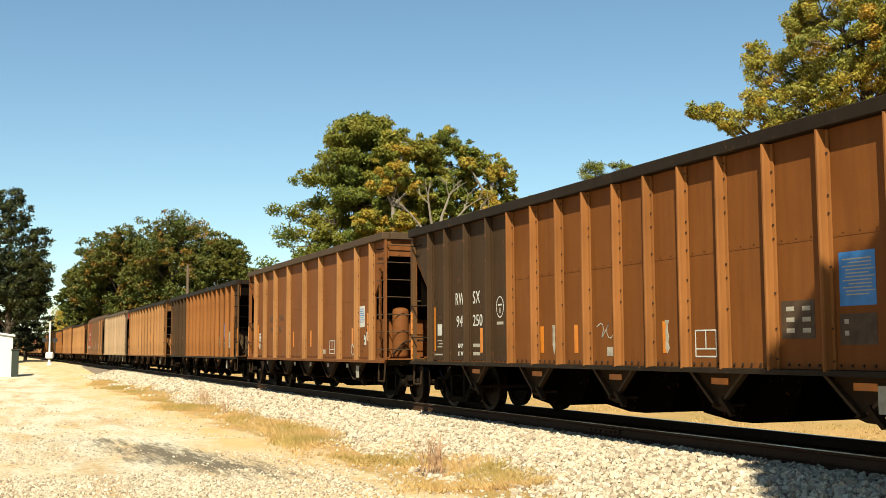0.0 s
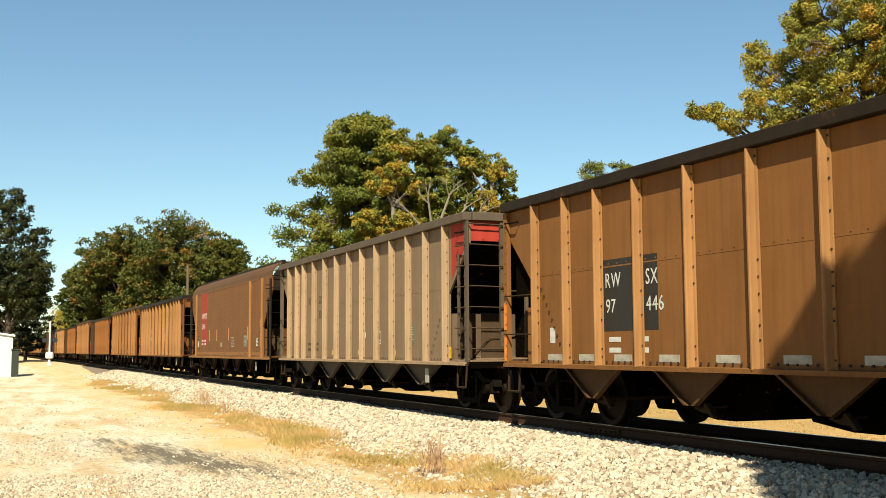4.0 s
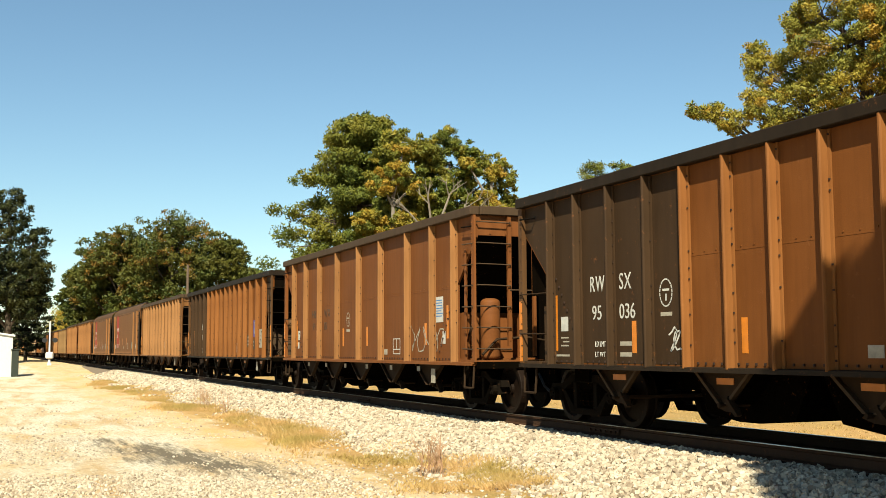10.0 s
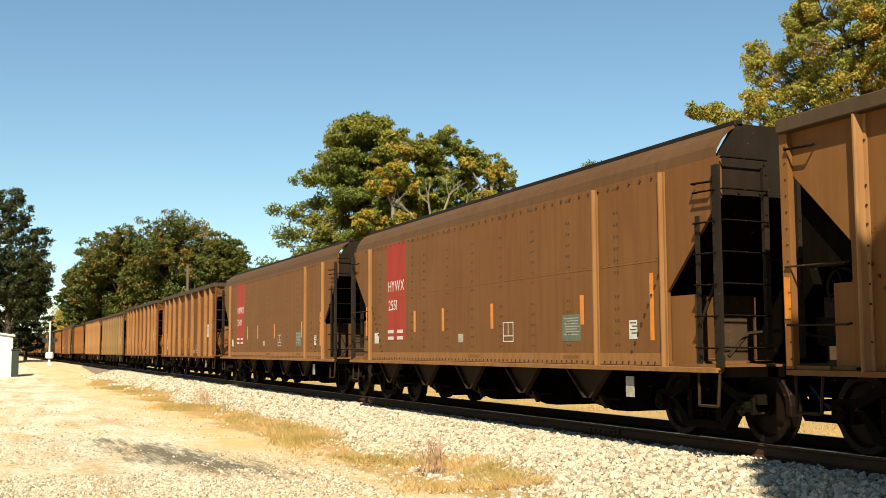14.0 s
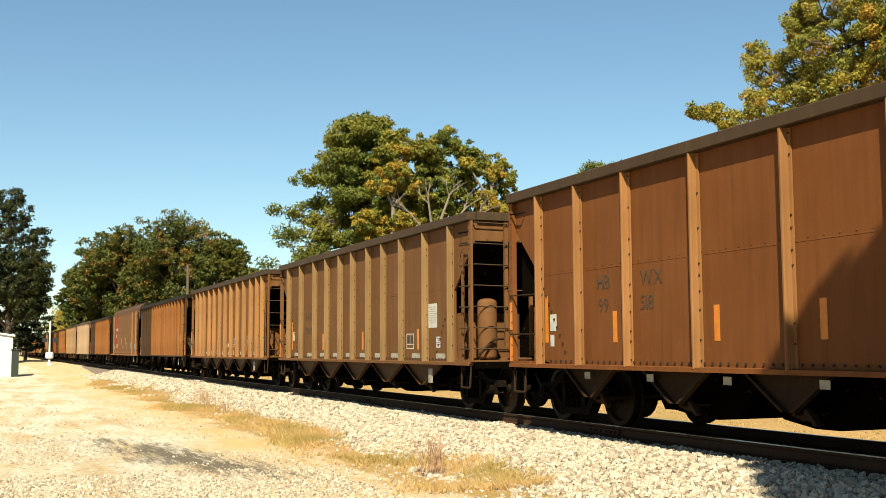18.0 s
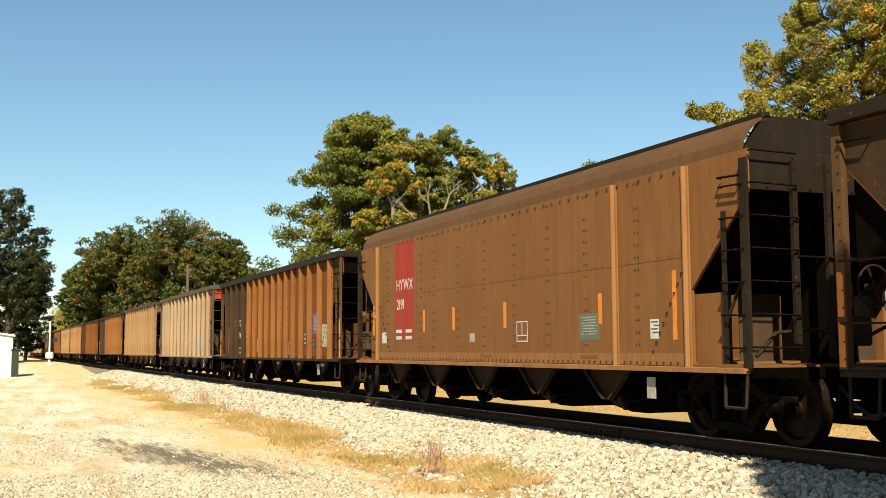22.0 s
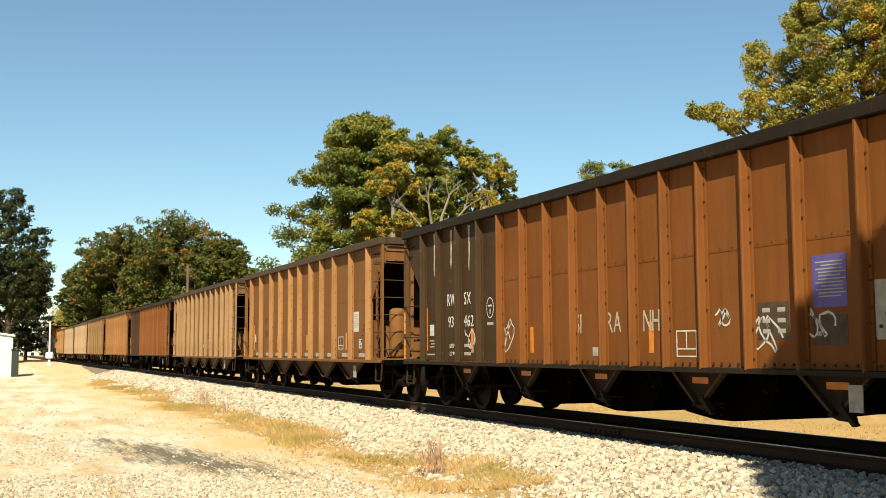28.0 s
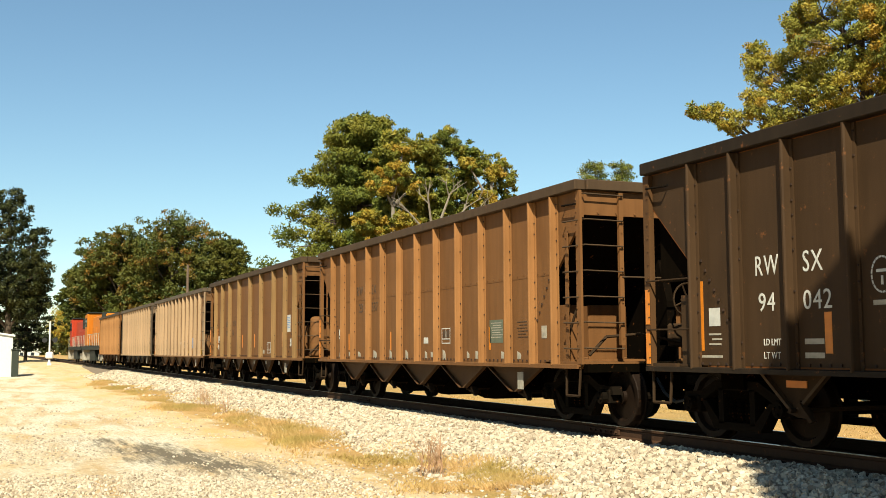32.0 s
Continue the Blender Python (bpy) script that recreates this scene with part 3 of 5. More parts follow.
def spring_mesh():
    def make(bm):
        rings = []
        for k in range(11):
            r = 0.052 if k % 2 else 0.068
            rings.append([bm.verts.new((r * math.cos(a * math.tau / 8), -1.02 + r * math.sin(a * math.tau / 8), 0.27 + k * 0.0275)) for a in range(8)])
        for lo_, hi_ in zip(rings, rings[1:]):
            for a in range(8):
                bm.faces.new((lo_[a], lo_[(a + 1) % 8], hi_[(a + 1) % 8], hi_[a]))
    return cached("springs", make)


def wheel_mesh():
    """A dished wheel with flange, about its own axis."""
    def make(bm):
        prof = [(0.0, -0.10), (0.11, -0.10), (0.12, -0.05), (0.34, -0.02), (0.37, -0.075), (0.445, -0.075), (0.457, -0.06), (0.462, 0.045), (0.485, 0.06), (0.485, 0.075), (0.37, 0.075), (0.34, 0.03), (0.13, 0.05), (0.0, 0.06)]
        n = 22
        rings = []
        for r, y in prof:
            rings.append([bm.verts.new((r * math.cos(a * math.tau / n), y, r * math.sin(a * math.tau / n))) for a in range(n)] if r else [bm.verts.new((0, y, 0))])
        for a, b in zip(rings, rings[1:]):
            for k in range(n):
                q = [a[k % len(a)], a[(k + 1) % len(a)], b[(k + 1) % len(b)], b[k % len(b)]]
                q = list(dict.fromkeys(q))
                bm.faces.new(q)
        bmesh.ops.recalc_face_normals(bm, faces=bm.faces)
        for k in range(3):
            box(bm, 0.04 * math.cos(k * 2.1) - 0.018, 0.04 * math.cos(k * 2.1) + 0.018, -0.125, -0.10, 0.04 * math.sin(k * 2.1) - 0.018, 0.04 * math.sin(k * 2.1) + 0.018)
    return cached("wheel", make)


WHEELS = []


def add_truck(car, x):
    truck = new("truck")
    truck.parent = car
    truck.location = (x, 0, 0)
    fr = sideframe_mesh()
    for rz in (0, 180):
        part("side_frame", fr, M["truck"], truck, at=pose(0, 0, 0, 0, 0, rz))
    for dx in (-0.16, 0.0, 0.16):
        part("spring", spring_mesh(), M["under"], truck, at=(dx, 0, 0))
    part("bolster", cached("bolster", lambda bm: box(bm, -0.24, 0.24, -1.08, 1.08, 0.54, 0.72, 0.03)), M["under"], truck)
    for dx in (-0.89, 0.89):
        def axle(bm):
            tube(bm, (0, -1.0, 0), (0, 1.0, 0), 0.08, sides=10)
            for s in (-1, 1):
                tube(bm, (0, s * 1.0, 0), (0, s * 1.2, 0), 0.115, 0.10, sides=12)
                for k in range(3):
                    c, d = 0.055 * math.cos(k * 2.1), 0.055 * math.sin(k * 2.1)
                    tube(bm, (c, s * 1.2, d), (c, s * 1.22, d), 0.02, sides=6)
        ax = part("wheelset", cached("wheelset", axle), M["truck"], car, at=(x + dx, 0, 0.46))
        part("wheel", wheel_mesh(), M["wheel"], ax, at=(0, -0.735, 0))
        part("wheel", wheel_mesh(), M["wheel"], ax, at=pose(0, 0.735, 0, 0, 0, 180))
        WHEELS.append((ax, x + dx))
    return truck


SHIFT = [0.0]


def plate(car, name, x, z, w, h, mat, label="", proud=0.006):
    me = cached(("plate", name, round(w, 3), round(h, 3)), lambda bm: box(bm, -w / 2, w / 2, 0.0, 0.006, -h / 2, h / 2))
    return part(name, me, mat, car, label, at=(x + SHIFT[0], -HALF + 0.0185 - 0.3 * proud, z))


def words(car, text, x, z, size, mat, squeeze=0.92):
    """Painted writing, one part for each character."""
    at = x + SHIFT[0]
    for ch in text:
        if ch == " ":
            at += 0.3 * size * squeeze
            continue
        me = text_mesh(ch, size)
        lo, hi = min(v.co.x for v in me.vertices), max(v.co.x for v in me.vertices)
        part("letter", me, mat, car, at=Matrix.Translation((at - lo * squeeze, -HALF + 0.0165, z)) @ Matrix.Rotation(radians(90), 4, "X") @ Matrix.Diagonal((squeeze, 1, 1, 1)))
        at += (hi - lo + 0.10 * size) * squeeze


def lines(car, x, z, w, n, mat, step=0.06, h=0.022, name="lettering_bar"):
    for i in range(n):
        plate(car, name, x + (0.04 if i % 2 else 0.0), z - i * step, w * (0.8 if i % 3 == 1 else 1.0), h, mat, proud=0.010)


def outline(car, x, z, w, h, mat, name="stencil_box"):
    def make(bm):
        t = 0.018
        box(bm, -w / 2, w / 2, -0.002, 0, h / 2 - t, h / 2)
        box(bm, -w / 2, w / 2, -0.002, 0, -h / 2, -h / 2 + t)
        box(bm, -w / 2, -w / 2 + t, -0.002, 0, -h / 2 + t, h / 2 - t)
        box(bm, w / 2 - t, w / 2, -0.002, 0, -h / 2 + t, h / 2 - t)
        box(bm, -t / 2, t / 2, -0.002, 0, -h / 6, h / 2 - t)
        box(bm, -w / 2 + t, w / 2 - t, -0.002, 0, -h / 6 - t, -h / 6)
    return part(name, cached((name, w, h), make), mat, car, at=(x + SHIFT[0], -HALF + 0.018, z))


def ring(car, x, z, r, mat):
    def make(bm):
        n = 20
        for k in range(n):
            a, b = k * math.tau / n, (k + 0.8) * math.tau / n
            pts = [(r * math.cos(a), 1.25 * r * math.sin(a)), (r * math.cos(b), 1.25 * r * math.sin(b)), (0.87 * r * math.cos(b), 1.12 * r * math.sin(b)), (0.87 * r * math.cos(a), 1.12 * r * math.sin(a))]
            prism(bm, pts, "y", -0.002, 0)
        box(bm, -0.5 * r, 0.5 * r, -0.002, 0, 0.15 * r, 0.35 * r)
        box(bm, -0.1 * r, 0.1 * r, -0.002, 0, -0.7 * r, -0.1 * r)
    return part("stencil_ring", cached(("stencil_ring", r), make), mat, car, at=(x + SHIFT[0], -HALF + 0.018, z))


T13 = [1.14, 1.98, 2.79, 3.93, 4.93, 6.0, 7.05, 8.1, 9.18, 10.24, 11.3, 12.21, 12.96]
KINDS = {
    "A": dict(kind="ribbed", L=15.0, top=3.64, inset=1.0, ribs=16, at=[1.02, 1.86, 2.80, 3.76, 4.62, 5.5, 6.34, 7.17, 8.03, 8.83, 9.62, 10.42, 11.29, 12.18, 13.14, 14.1], hop=(2.47, 2.467, 5, 1.15, 0.50), skin="rust", rib="rust_rib", nose="dark", chord="chord"),
    "B": dict(kind="ribbed", L=13.6, top=3.77, inset=0.86, ribs=9, at=[1.0, 2.25, 3.6, 5.2, 6.92, 8.51, 10.19, 11.59, 12.69], hop=(2.30, 2.19, 5, 1.5, 0.47), skin="brown", rib="brown_rib", chord="brown_chord"),
    "T": dict(kind="ribbed", L=13.75, top=3.70, inset=0.92, ribs=13, at=T13, hop=(2.47, 2.19, 5, 2.14, 0.47), skin="tan", rib="tan_rib", chord="brown_chord"),
    "E": dict(kind="ribbed", L=14.0, top=3.68, inset=0.88, ribs=11, at=[0.95, 2.29, 3.67, 4.81, 5.98, 7.0, 8.16, 9.21, 10.36, 11.73, 13.05], hop=(2.47, 2.19, 5, 2.14, 0.47), skin="olive", rib="olive_rib", chord="brown_chord"),
    "L": dict(kind="ribbed", L=14.95, top=3.64, inset=1.0, ribs=13, at=[1.08, 2.1, 3.05, 4.1, 5.3, 6.55, 7.75, 9.0, 10.2, 11.4, 12.35, 13.15, 13.9], hop=(2.6, 2.45, 5, 1.6, 0.46), skin="brown", rib="tan_rib", chord="chord"),
    "C": dict(kind="smooth", L=14.4, top=3.56, inset=1.15, ribs=3, at=[1.25, 11.45, 13.18], hop=(2.32, 2.17, 5, 1.3, 0.46), skin="smooth", rib="brown_rib", chord="chord"),
    "D": dict(kind="ribbed", L=13.8, top=3.70, inset=0.95, ribs=13, at=[1.0, 1.85, 2.58, 3.6, 4.62, 5.65, 6.68, 7.7, 8.73, 9.75, 10.76, 11.76, 12.78], hop=(2.46, 2.17, 5, 2.12, 0.47), skin="grey", rib="grey_rib", chord="grey_chord"),
}

DIST = lambda t: 13.76 * t + 0.031 * (t - 16.0) ** 2 / 2


def make_car(spec, label):
    """A hopper car with x from its left corner post and z from the rail head."""
    L, top, inset, kind = spec["L"], spec["top"], spec["inset"], spec["kind"]
    car = tagged(new("hopper_car"), label, "freight car", "cars of the coal train")
    skin, ribm = M[spec["skin"]], M[spec["rib"]]
    ms = car_meshes(spec)
    part("body", ms["body"], skin, car)
    if kind == "smooth":
        part("roof_shoulder", ms["roof_shoulder"], M["roof"], car, "darker rounded top edge")
    part("top_chord", ms["top_chord"], M[spec["chord"]], car)
    tagged(part("rivet_seam", ms["seam"], skin, car), kind="stuff")
    tagged(part("bolt_row", ms["bolts"], M["grey_chord"] if spec["skin"] in ("grey", "khaki") else M["bolt"], car), "rows of rusty bolt heads, darkened further for their shade", kind="stuff")
    xs = rib_at(spec)
    split = 4
    nose = M[spec["nose"]] if spec.get("nose") else None
    for i, x in enumerate(xs):
        part("rib", ms["rib"], nose if nose and i < split else ribm, car, at=(x, 0, 0))
        part("rib", ms["rib"], ribm, car, at=pose(x, 0, 0, 0, 0, 180))
    if nose:
        x1 = xs[split] - 0.09
        hi, lo = top - 0.52, top - 0.52 - inset * 0.95
        def panel(bm):
            prism(bm, [(inset, SILL + 0.04), (x1, SILL + 0.04), (x1, top - 0.14), (0.0, top - 0.14), (0.0, hi), (inset, lo)], "y", -HALF + 0.0185, -HALF + 0.0225)
        part("painted_panel", cached(("painted_panel", L, split), panel), nose, car, "blackish painted end panel")
        x2 = xs[-1] + 0.075
        def far_panel(bm):
            prism(bm, [(x2, lo + (x2 - L + inset) * 0.95), (L, hi), (L, top - 0.14), (x2, top - 0.14)], "y", -HALF + 0.0185, -HALF + 0.0225)
        part("painted_panel", cached(("painted_panel", "far", L), far_panel), nose, car, "blackish painted end panel")
    for rz, px in ((0, 0.0), (180, L)):
        part("side_sill", ms["side_sill"], ribm if kind == "smooth" or spec["skin"] == "grey" else M["chord"] if nose else skin, car, at=pose(px, 0, 0, 0, 0, rz))
    steel = nose or skin
    for x, sg in ((0.0, 1), (L, -1)):
        tone = M["chord"] if kind == "smooth" else M["grey_chord"] if spec["skin"] == "grey" else ribm if spec["skin"] == "khaki" else M["post"] if nose else skin
        flip = Matrix.Translation((x, 0, 0)) @ Matrix.Diagonal((sg, 1, 1, 1))
        for s in (1, -1):
            part("corner_post", ms["corner_post"], tone, car, at=flip @ Matrix.Diagonal((-1, s, 1, 1)))
        # end sheet, slope sheet and web take the shade-black colour in the recess
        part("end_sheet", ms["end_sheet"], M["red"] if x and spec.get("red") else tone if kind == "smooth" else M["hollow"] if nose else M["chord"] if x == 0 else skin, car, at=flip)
        part("slope_sheet", ms["slope_sheet"], M["hollow"], car, "slope sheet coloured near black for the shade of the end recess", at=flip)
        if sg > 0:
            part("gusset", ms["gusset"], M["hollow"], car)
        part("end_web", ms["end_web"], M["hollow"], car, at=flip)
        for y in (-1.2, -0.42, 0.62, 1.2):
            part("bulkhead_panel", ms["bulkhead_panel"], M["brown_chord"] if kind == "smooth" or nose or spec["skin"] == "grey" else skin, car, at=flip @ Matrix.Translation((0, y, 0)))
        dark = M["truck"] if nose or kind == "smooth" else M["brown_chord"]
        if sg < 0:
            lad = part("ladder", stile_mesh(SILL + 0.02, top - 0.72, 0.044), tone, car, at=(x - 0.43, -HALF - 0.005, 0))
            for k in range(6):
                part("rung", rung_mesh(0.42), dark, lad, at=(0, -0.01, SILL + 0.26 + k * 0.385))
            lad = part("ladder", stile_mesh(SILL + 0.30, top - 0.14, 0.036), tone, car, at=pose(x + 0.05, -HALF + 0.67, 0, 0, 0, 90))
            for k in range(7):
                part("rung", rung_mesh(0.66), dark, lad, at=pose(-0.66, 0.01, SILL + 0.26 + k * 0.385))
            part("end_post", stile_mesh(SILL + 0.12, top - 0.14, 0.03), tone, car, at=pose(x + 0.05, -HALF + 1.18, 0, 0, 0, 90))
            part("end_post", stile_mesh(SILL + 1.30, top - 0.14, 0.06), tone, car, at=pose(x + 0.05, -HALF + 1.95, 0, 0, 0, 90))
            part("handrail", cached("handrail", lambda bm: pipe(bm, [(0, 0.67 - HALF, 0), (0.03, 0.75 - HALF, 0), (0.03, HALF - 0.15, -0.01), (0, HALF - 0.1, 0)], 0.014, 5)), dark, car, at=(x + 0.06, 0, SILL + 1.33))
        else:
            for z in (0.50, 1.14):
                part("handrail", rung_mesh(round(inset, 2)), M["chute"], car, at=(0.0, -HALF - 0.01, SILL + z))
            part("end_post", stile_mesh(SILL + 1.20, top - 0.14, 0.035), tone, car, at=pose(-0.03, -HALF + 0.68, 0, 0, 0, 90))
        if kind != "smooth" and spec["skin"] != "grey" and (sg > 0 or nose):
            for k in range(2):
                part("reflector", cached("post_reflector", lambda bm: box(bm, -0.045, 0.045, -0.008, 0.0, 0.0, 0.46)), M["orange"], car, at=(x + sg * 0.005, -HALF - 0.051, SILL + 0.05 + k * 0.52))
        part("end_platform", ms["end_platform"], steel, car, at=flip)
        part("shear_plate", ms["shear_plate"], steel, car, at=flip)
        part("grab_iron", cached("grab_iron", lambda bm: pipe(bm, [(0, 0, 0), (0.02, -0.07, 0), (0.40, -0.07, -0.02), (0.42, 0, 0)], 0.014, 5)), M["truck"], car, at=(x + (0.04 if sg > 0 else -0.46), -HALF - 0.01, top - 0.32))
        part("stirrup", cached("stirrup", lambda bm: pipe(bm, [(0.0, 0, 0), (0.02, -0.02, -0.42), (0.40, -0.02, -0.42), (0.42, 0, 0)], 0.02, 6)), M["chute"], car, at=(x + (0.05 if sg > 0 else -0.47), -HALF - 0.01, SILL - 0.03))
        part("coupler", cached("coupler", lambda bm: (box(bm, 0.0, 0.55, -0.09, 0.09, -0.08, 0.10, 0.02), box(bm, 0.50, 0.76, -0.16, 0.16, -0.13, 0.15, 0.03))), M["truck"], car, at=pose(x, 0, SILL - 0.16) @ Matrix.Diagonal((-sg, 1, 1, 1)))
        add_truck(car, x + sg * 1.1)
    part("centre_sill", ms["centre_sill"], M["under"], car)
    start, step, n, wide, low = spec["hop"]
    for i in range(n):
        sheet, face = (M["chute"], 1.30) if nose else (M["grey_chord"] if spec["skin"] == "grey" else skin if spec["skin"] == "khaki" else M["chute"] if spec["skin"] in ("brown", "smooth") else M["post"], 1.46)
        hop = part("hopper_chute", hopper_mesh(wide, low, face), sheet, car, at=(start + step * i, 0, 0))
        for sd in (-1, 1):
            part("flange", flange_mesh(wide, low, face, sd), M["brown_chord"] if nose else sheet, hop)
        if nose:
            part("reflector", cached("chute_reflector", lambda bm: box(bm, -0.17, 0.17, -1.312, -1.302, 0.74, 0.82)), M["orange"], hop)
        part("gate", gate_mesh(), M["chute"], hop, at=(0, 0, low - 0.34))
        if 2.9 < start + step * i < L - 2.9:
            # outlets get the underframe black that paints in the shade between the pockets
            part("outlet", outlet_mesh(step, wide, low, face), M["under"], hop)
        if kind == "smooth":
            part("gate_lock", cached("gate_lock", lambda bm: box(bm, -0.3, 0.3, -1.31, -1.275, 0.74, 0.82, 0.01)), M["brown_chord"], hop)
    # brake gear on the end facing the camera
    def tank(bm):
        prof = [(-0.58, 0.001), (-0.575, 0.08), (-0.56, 0.13), (-0.53, 0.17), (-0.49, 0.185), (0.49, 0.185), (0.53, 0.17), (0.56, 0.13), (0.575, 0.08), (0.58, 0.001)]
        rings = [[bm.verts.new((r * math.cos(k * math.tau / 22), y, r * math.sin(k * math.tau / 22))) for k in range(22)] for y, r in prof]
        for a, b in zip(rings, rings[1:]):
            for k in range(22):
                bm.faces.new((a[k], a[(k + 1) % 22], b[(k + 1) % 22], b[k])).smooth = True
        bmesh.ops.recalc_face_normals(bm, faces=bm.faces)
    if spec.get("nose"):
        part("air_reservoir", cached("air_reservoir", tank), M["post"], car, at=(L - 0.35, -0.45, SILL + 1.05))
        part("label_plate", cached("tank_label", lambda bm: box(bm, 0.0, 0.006, -0.09, 0.09, -0.04, 0.04)), M["white"], car, at=(L - 0.152, -0.60, SILL + 1.07))
    elif spec["ribs"] in (9, 11):
        part("air_reservoir", cached("air_reservoir", tank), skin, car, at=pose(L - 0.40, -1.12, SILL + 0.62, 90, 0, 0))
        for k, w in enumerate((0.55, 0.38)):
            part("brake_hoop", cached(("brake_hoop", w), lambda bm: pipe(bm, [(0, -w / 2, 0), (0, -w / 2, 0.30 + 0.2 * w), (0, -w / 2 + 0.08, 0.42 + 0.2 * w), (0, w / 2 - 0.08, 0.42 + 0.2 * w), (0, w / 2, 0.30 + 0.2 * w), (0, w / 2, 0)], 0.022)), M["truck"], car, at=(L - 0.25 - 0.1 * k, 0.75, SILL + 0.06))
    part("brake_valve", cached("brake_valve", lambda bm: (box(bm, -0.35, -0.05, 0.1, 0.5, 0.25, 0.62, 0.03), tube(bm, (-0.2, 0.3, 0.05), (-0.2, 0.3, 0.25), 0.06))), M["chute"], car, at=(L - 0.2, 0, SILL + 0.02))
    part("brake_pipe", cached("brake_pipe", lambda bm: pipe(bm, [(0, -1.4, 0.1), (0, -1.1, 0.38), (0, -0.5, 0.42), (-0.1, 0.3, 0.30), (-0.1, 0.8, 0.5)], 0.024)), M["chute"], car, at=(L - 0.15, 0, SILL + 0.05))
    part("brake_rod", cached("brake_rod", lambda bm: pipe(bm, [(-0.75, -1.45, 0.15), (-0.45, -1.4, 0.75), (-0.35, -1.35, 1.0)], 0.022)), M["chute"], car, at=(L - 0.1, 0, SILL + 0.05))
    def brakewheel(bm):
        m = 16
        for k in range(m):
            a, b = k * math.tau / m, (k + 1) * math.tau / m
            tube(bm, (0, 0.26 * math.cos(a), 0.26 * math.sin(a)), (0, 0.26 * math.cos(b), 0.26 * math.sin(b)), 0.016, sides=5, cap=False)
        for k in range(4):
            a = k * math.tau / 4 + 0.4
            tube(bm, (0, 0, 0), (0, 0.26 * math.cos(a), 0.26 * math.sin(a)), 0.014, sides=5, cap=False)
        tube(bm, (-0.14, 0, 0), (0.03, 0, 0), 0.04)
    part("brake_wheel", cached("brake_wheel", brakewheel), M["chute"], car, at=(L + 0.05, 0.25, SILL + 1.0))
    part("jacking_tag", cached("jacking_tag", lambda bm: box(bm, -0.10, 0.10, -0.012, 0.0, -0.14, 0.14)), M["label"], car, at=(L - 2.1, -HALF + 0.02, SILL - 0.27))
    part("air_hose", cached("air_hose", lambda bm: pipe(bm, [(0, -0.35, 0), (0.25, -0.37, -0.22), (0.5, -0.36, -0.34), (0.72, -0.34, -0.30)], 0.025)), M["black"], car, at=(L + 0.05, 0, SILL - 0.2))
    return car


# ---- markings, car by car
def strip(car, x, z, h, w=0.11, m="orange"):
    plate(car, "reflector", x, z, w, h, M[m])


def placard(car, x, z, w, h, m, ink="white", rows=6):
    plate(car, "placard", x, z, w, h, M[m])
    lines(car, x, z + h * 0.36, w * 0.8, rows, M[ink], step=h * 0.72 / rows, h=h * 0.25 / rows)


def bars2(car, x, z, m="white"):
    """Two short lines of small unreadable stencilling."""
    for dx in (0.0, 0.70):
        for dz in (0.0, -0.15):
            plate(car, "lettering_bar", x + dx, z + dz, 0.31, 0.07, M[m])


def scribble(car, x, z, w, h, seed, m="white", n=9, r=0.014):
    """Spray-painted tangle: a looping line."""
    rnd = random.Random(seed)
    def make(bm):
        pts = []
        for k in range(n * 6):
            a = k * 0.55
            pts.append((-w / 2 + w * k / (n * 6 - 1) + 0.22 * h * math.cos(a * 1.3 + seed), -0.004, 0.42 * h * math.sin(a) * rnd.uniform(0.6, 1.0)))
        last = None
        for p, q in zip(pts, pts[1:]):
            d = Vector((q[0] - p[0], 0, q[2] - p[2]))
            if d.length < 1e-4:
                continue
            s = Vector((-d.z, 0, d.x)).normalized() * r
            here = (bm.verts.new(Vector(q) - s), bm.verts.new(Vector(q) + s))
            if last:
                bm.faces.new((last[0], here[0], here[1], last[1]))
            last = here
    part("graffiti", cached(("graffiti", seed, w, h), make), M[m], car, "white spray-painted scrawl", at=(x, -HALF + 0.0195, z))


def drip(car, x, z, h, seed):
    rnd = random.Random(seed)
    def make(bm):
        w = 0.05
        pts = [(-w, 0), (w, 0)] + [(w * rnd.uniform(0.2, 1.0), -h * k / 6) for k in range(1, 6)] + [(0, -h)] + [(-w * rnd.uniform(0.2, 1.0), -h * k / 6) for k in range(5, 0, -1)]
        prism(bm, pts, "y", -0.002, 0.004)
    part("paint_run", cached(("paint_run", seed), make), M["label"], car, "pale run of peeled paint", at=(x, -HALF + 0.0175, z))


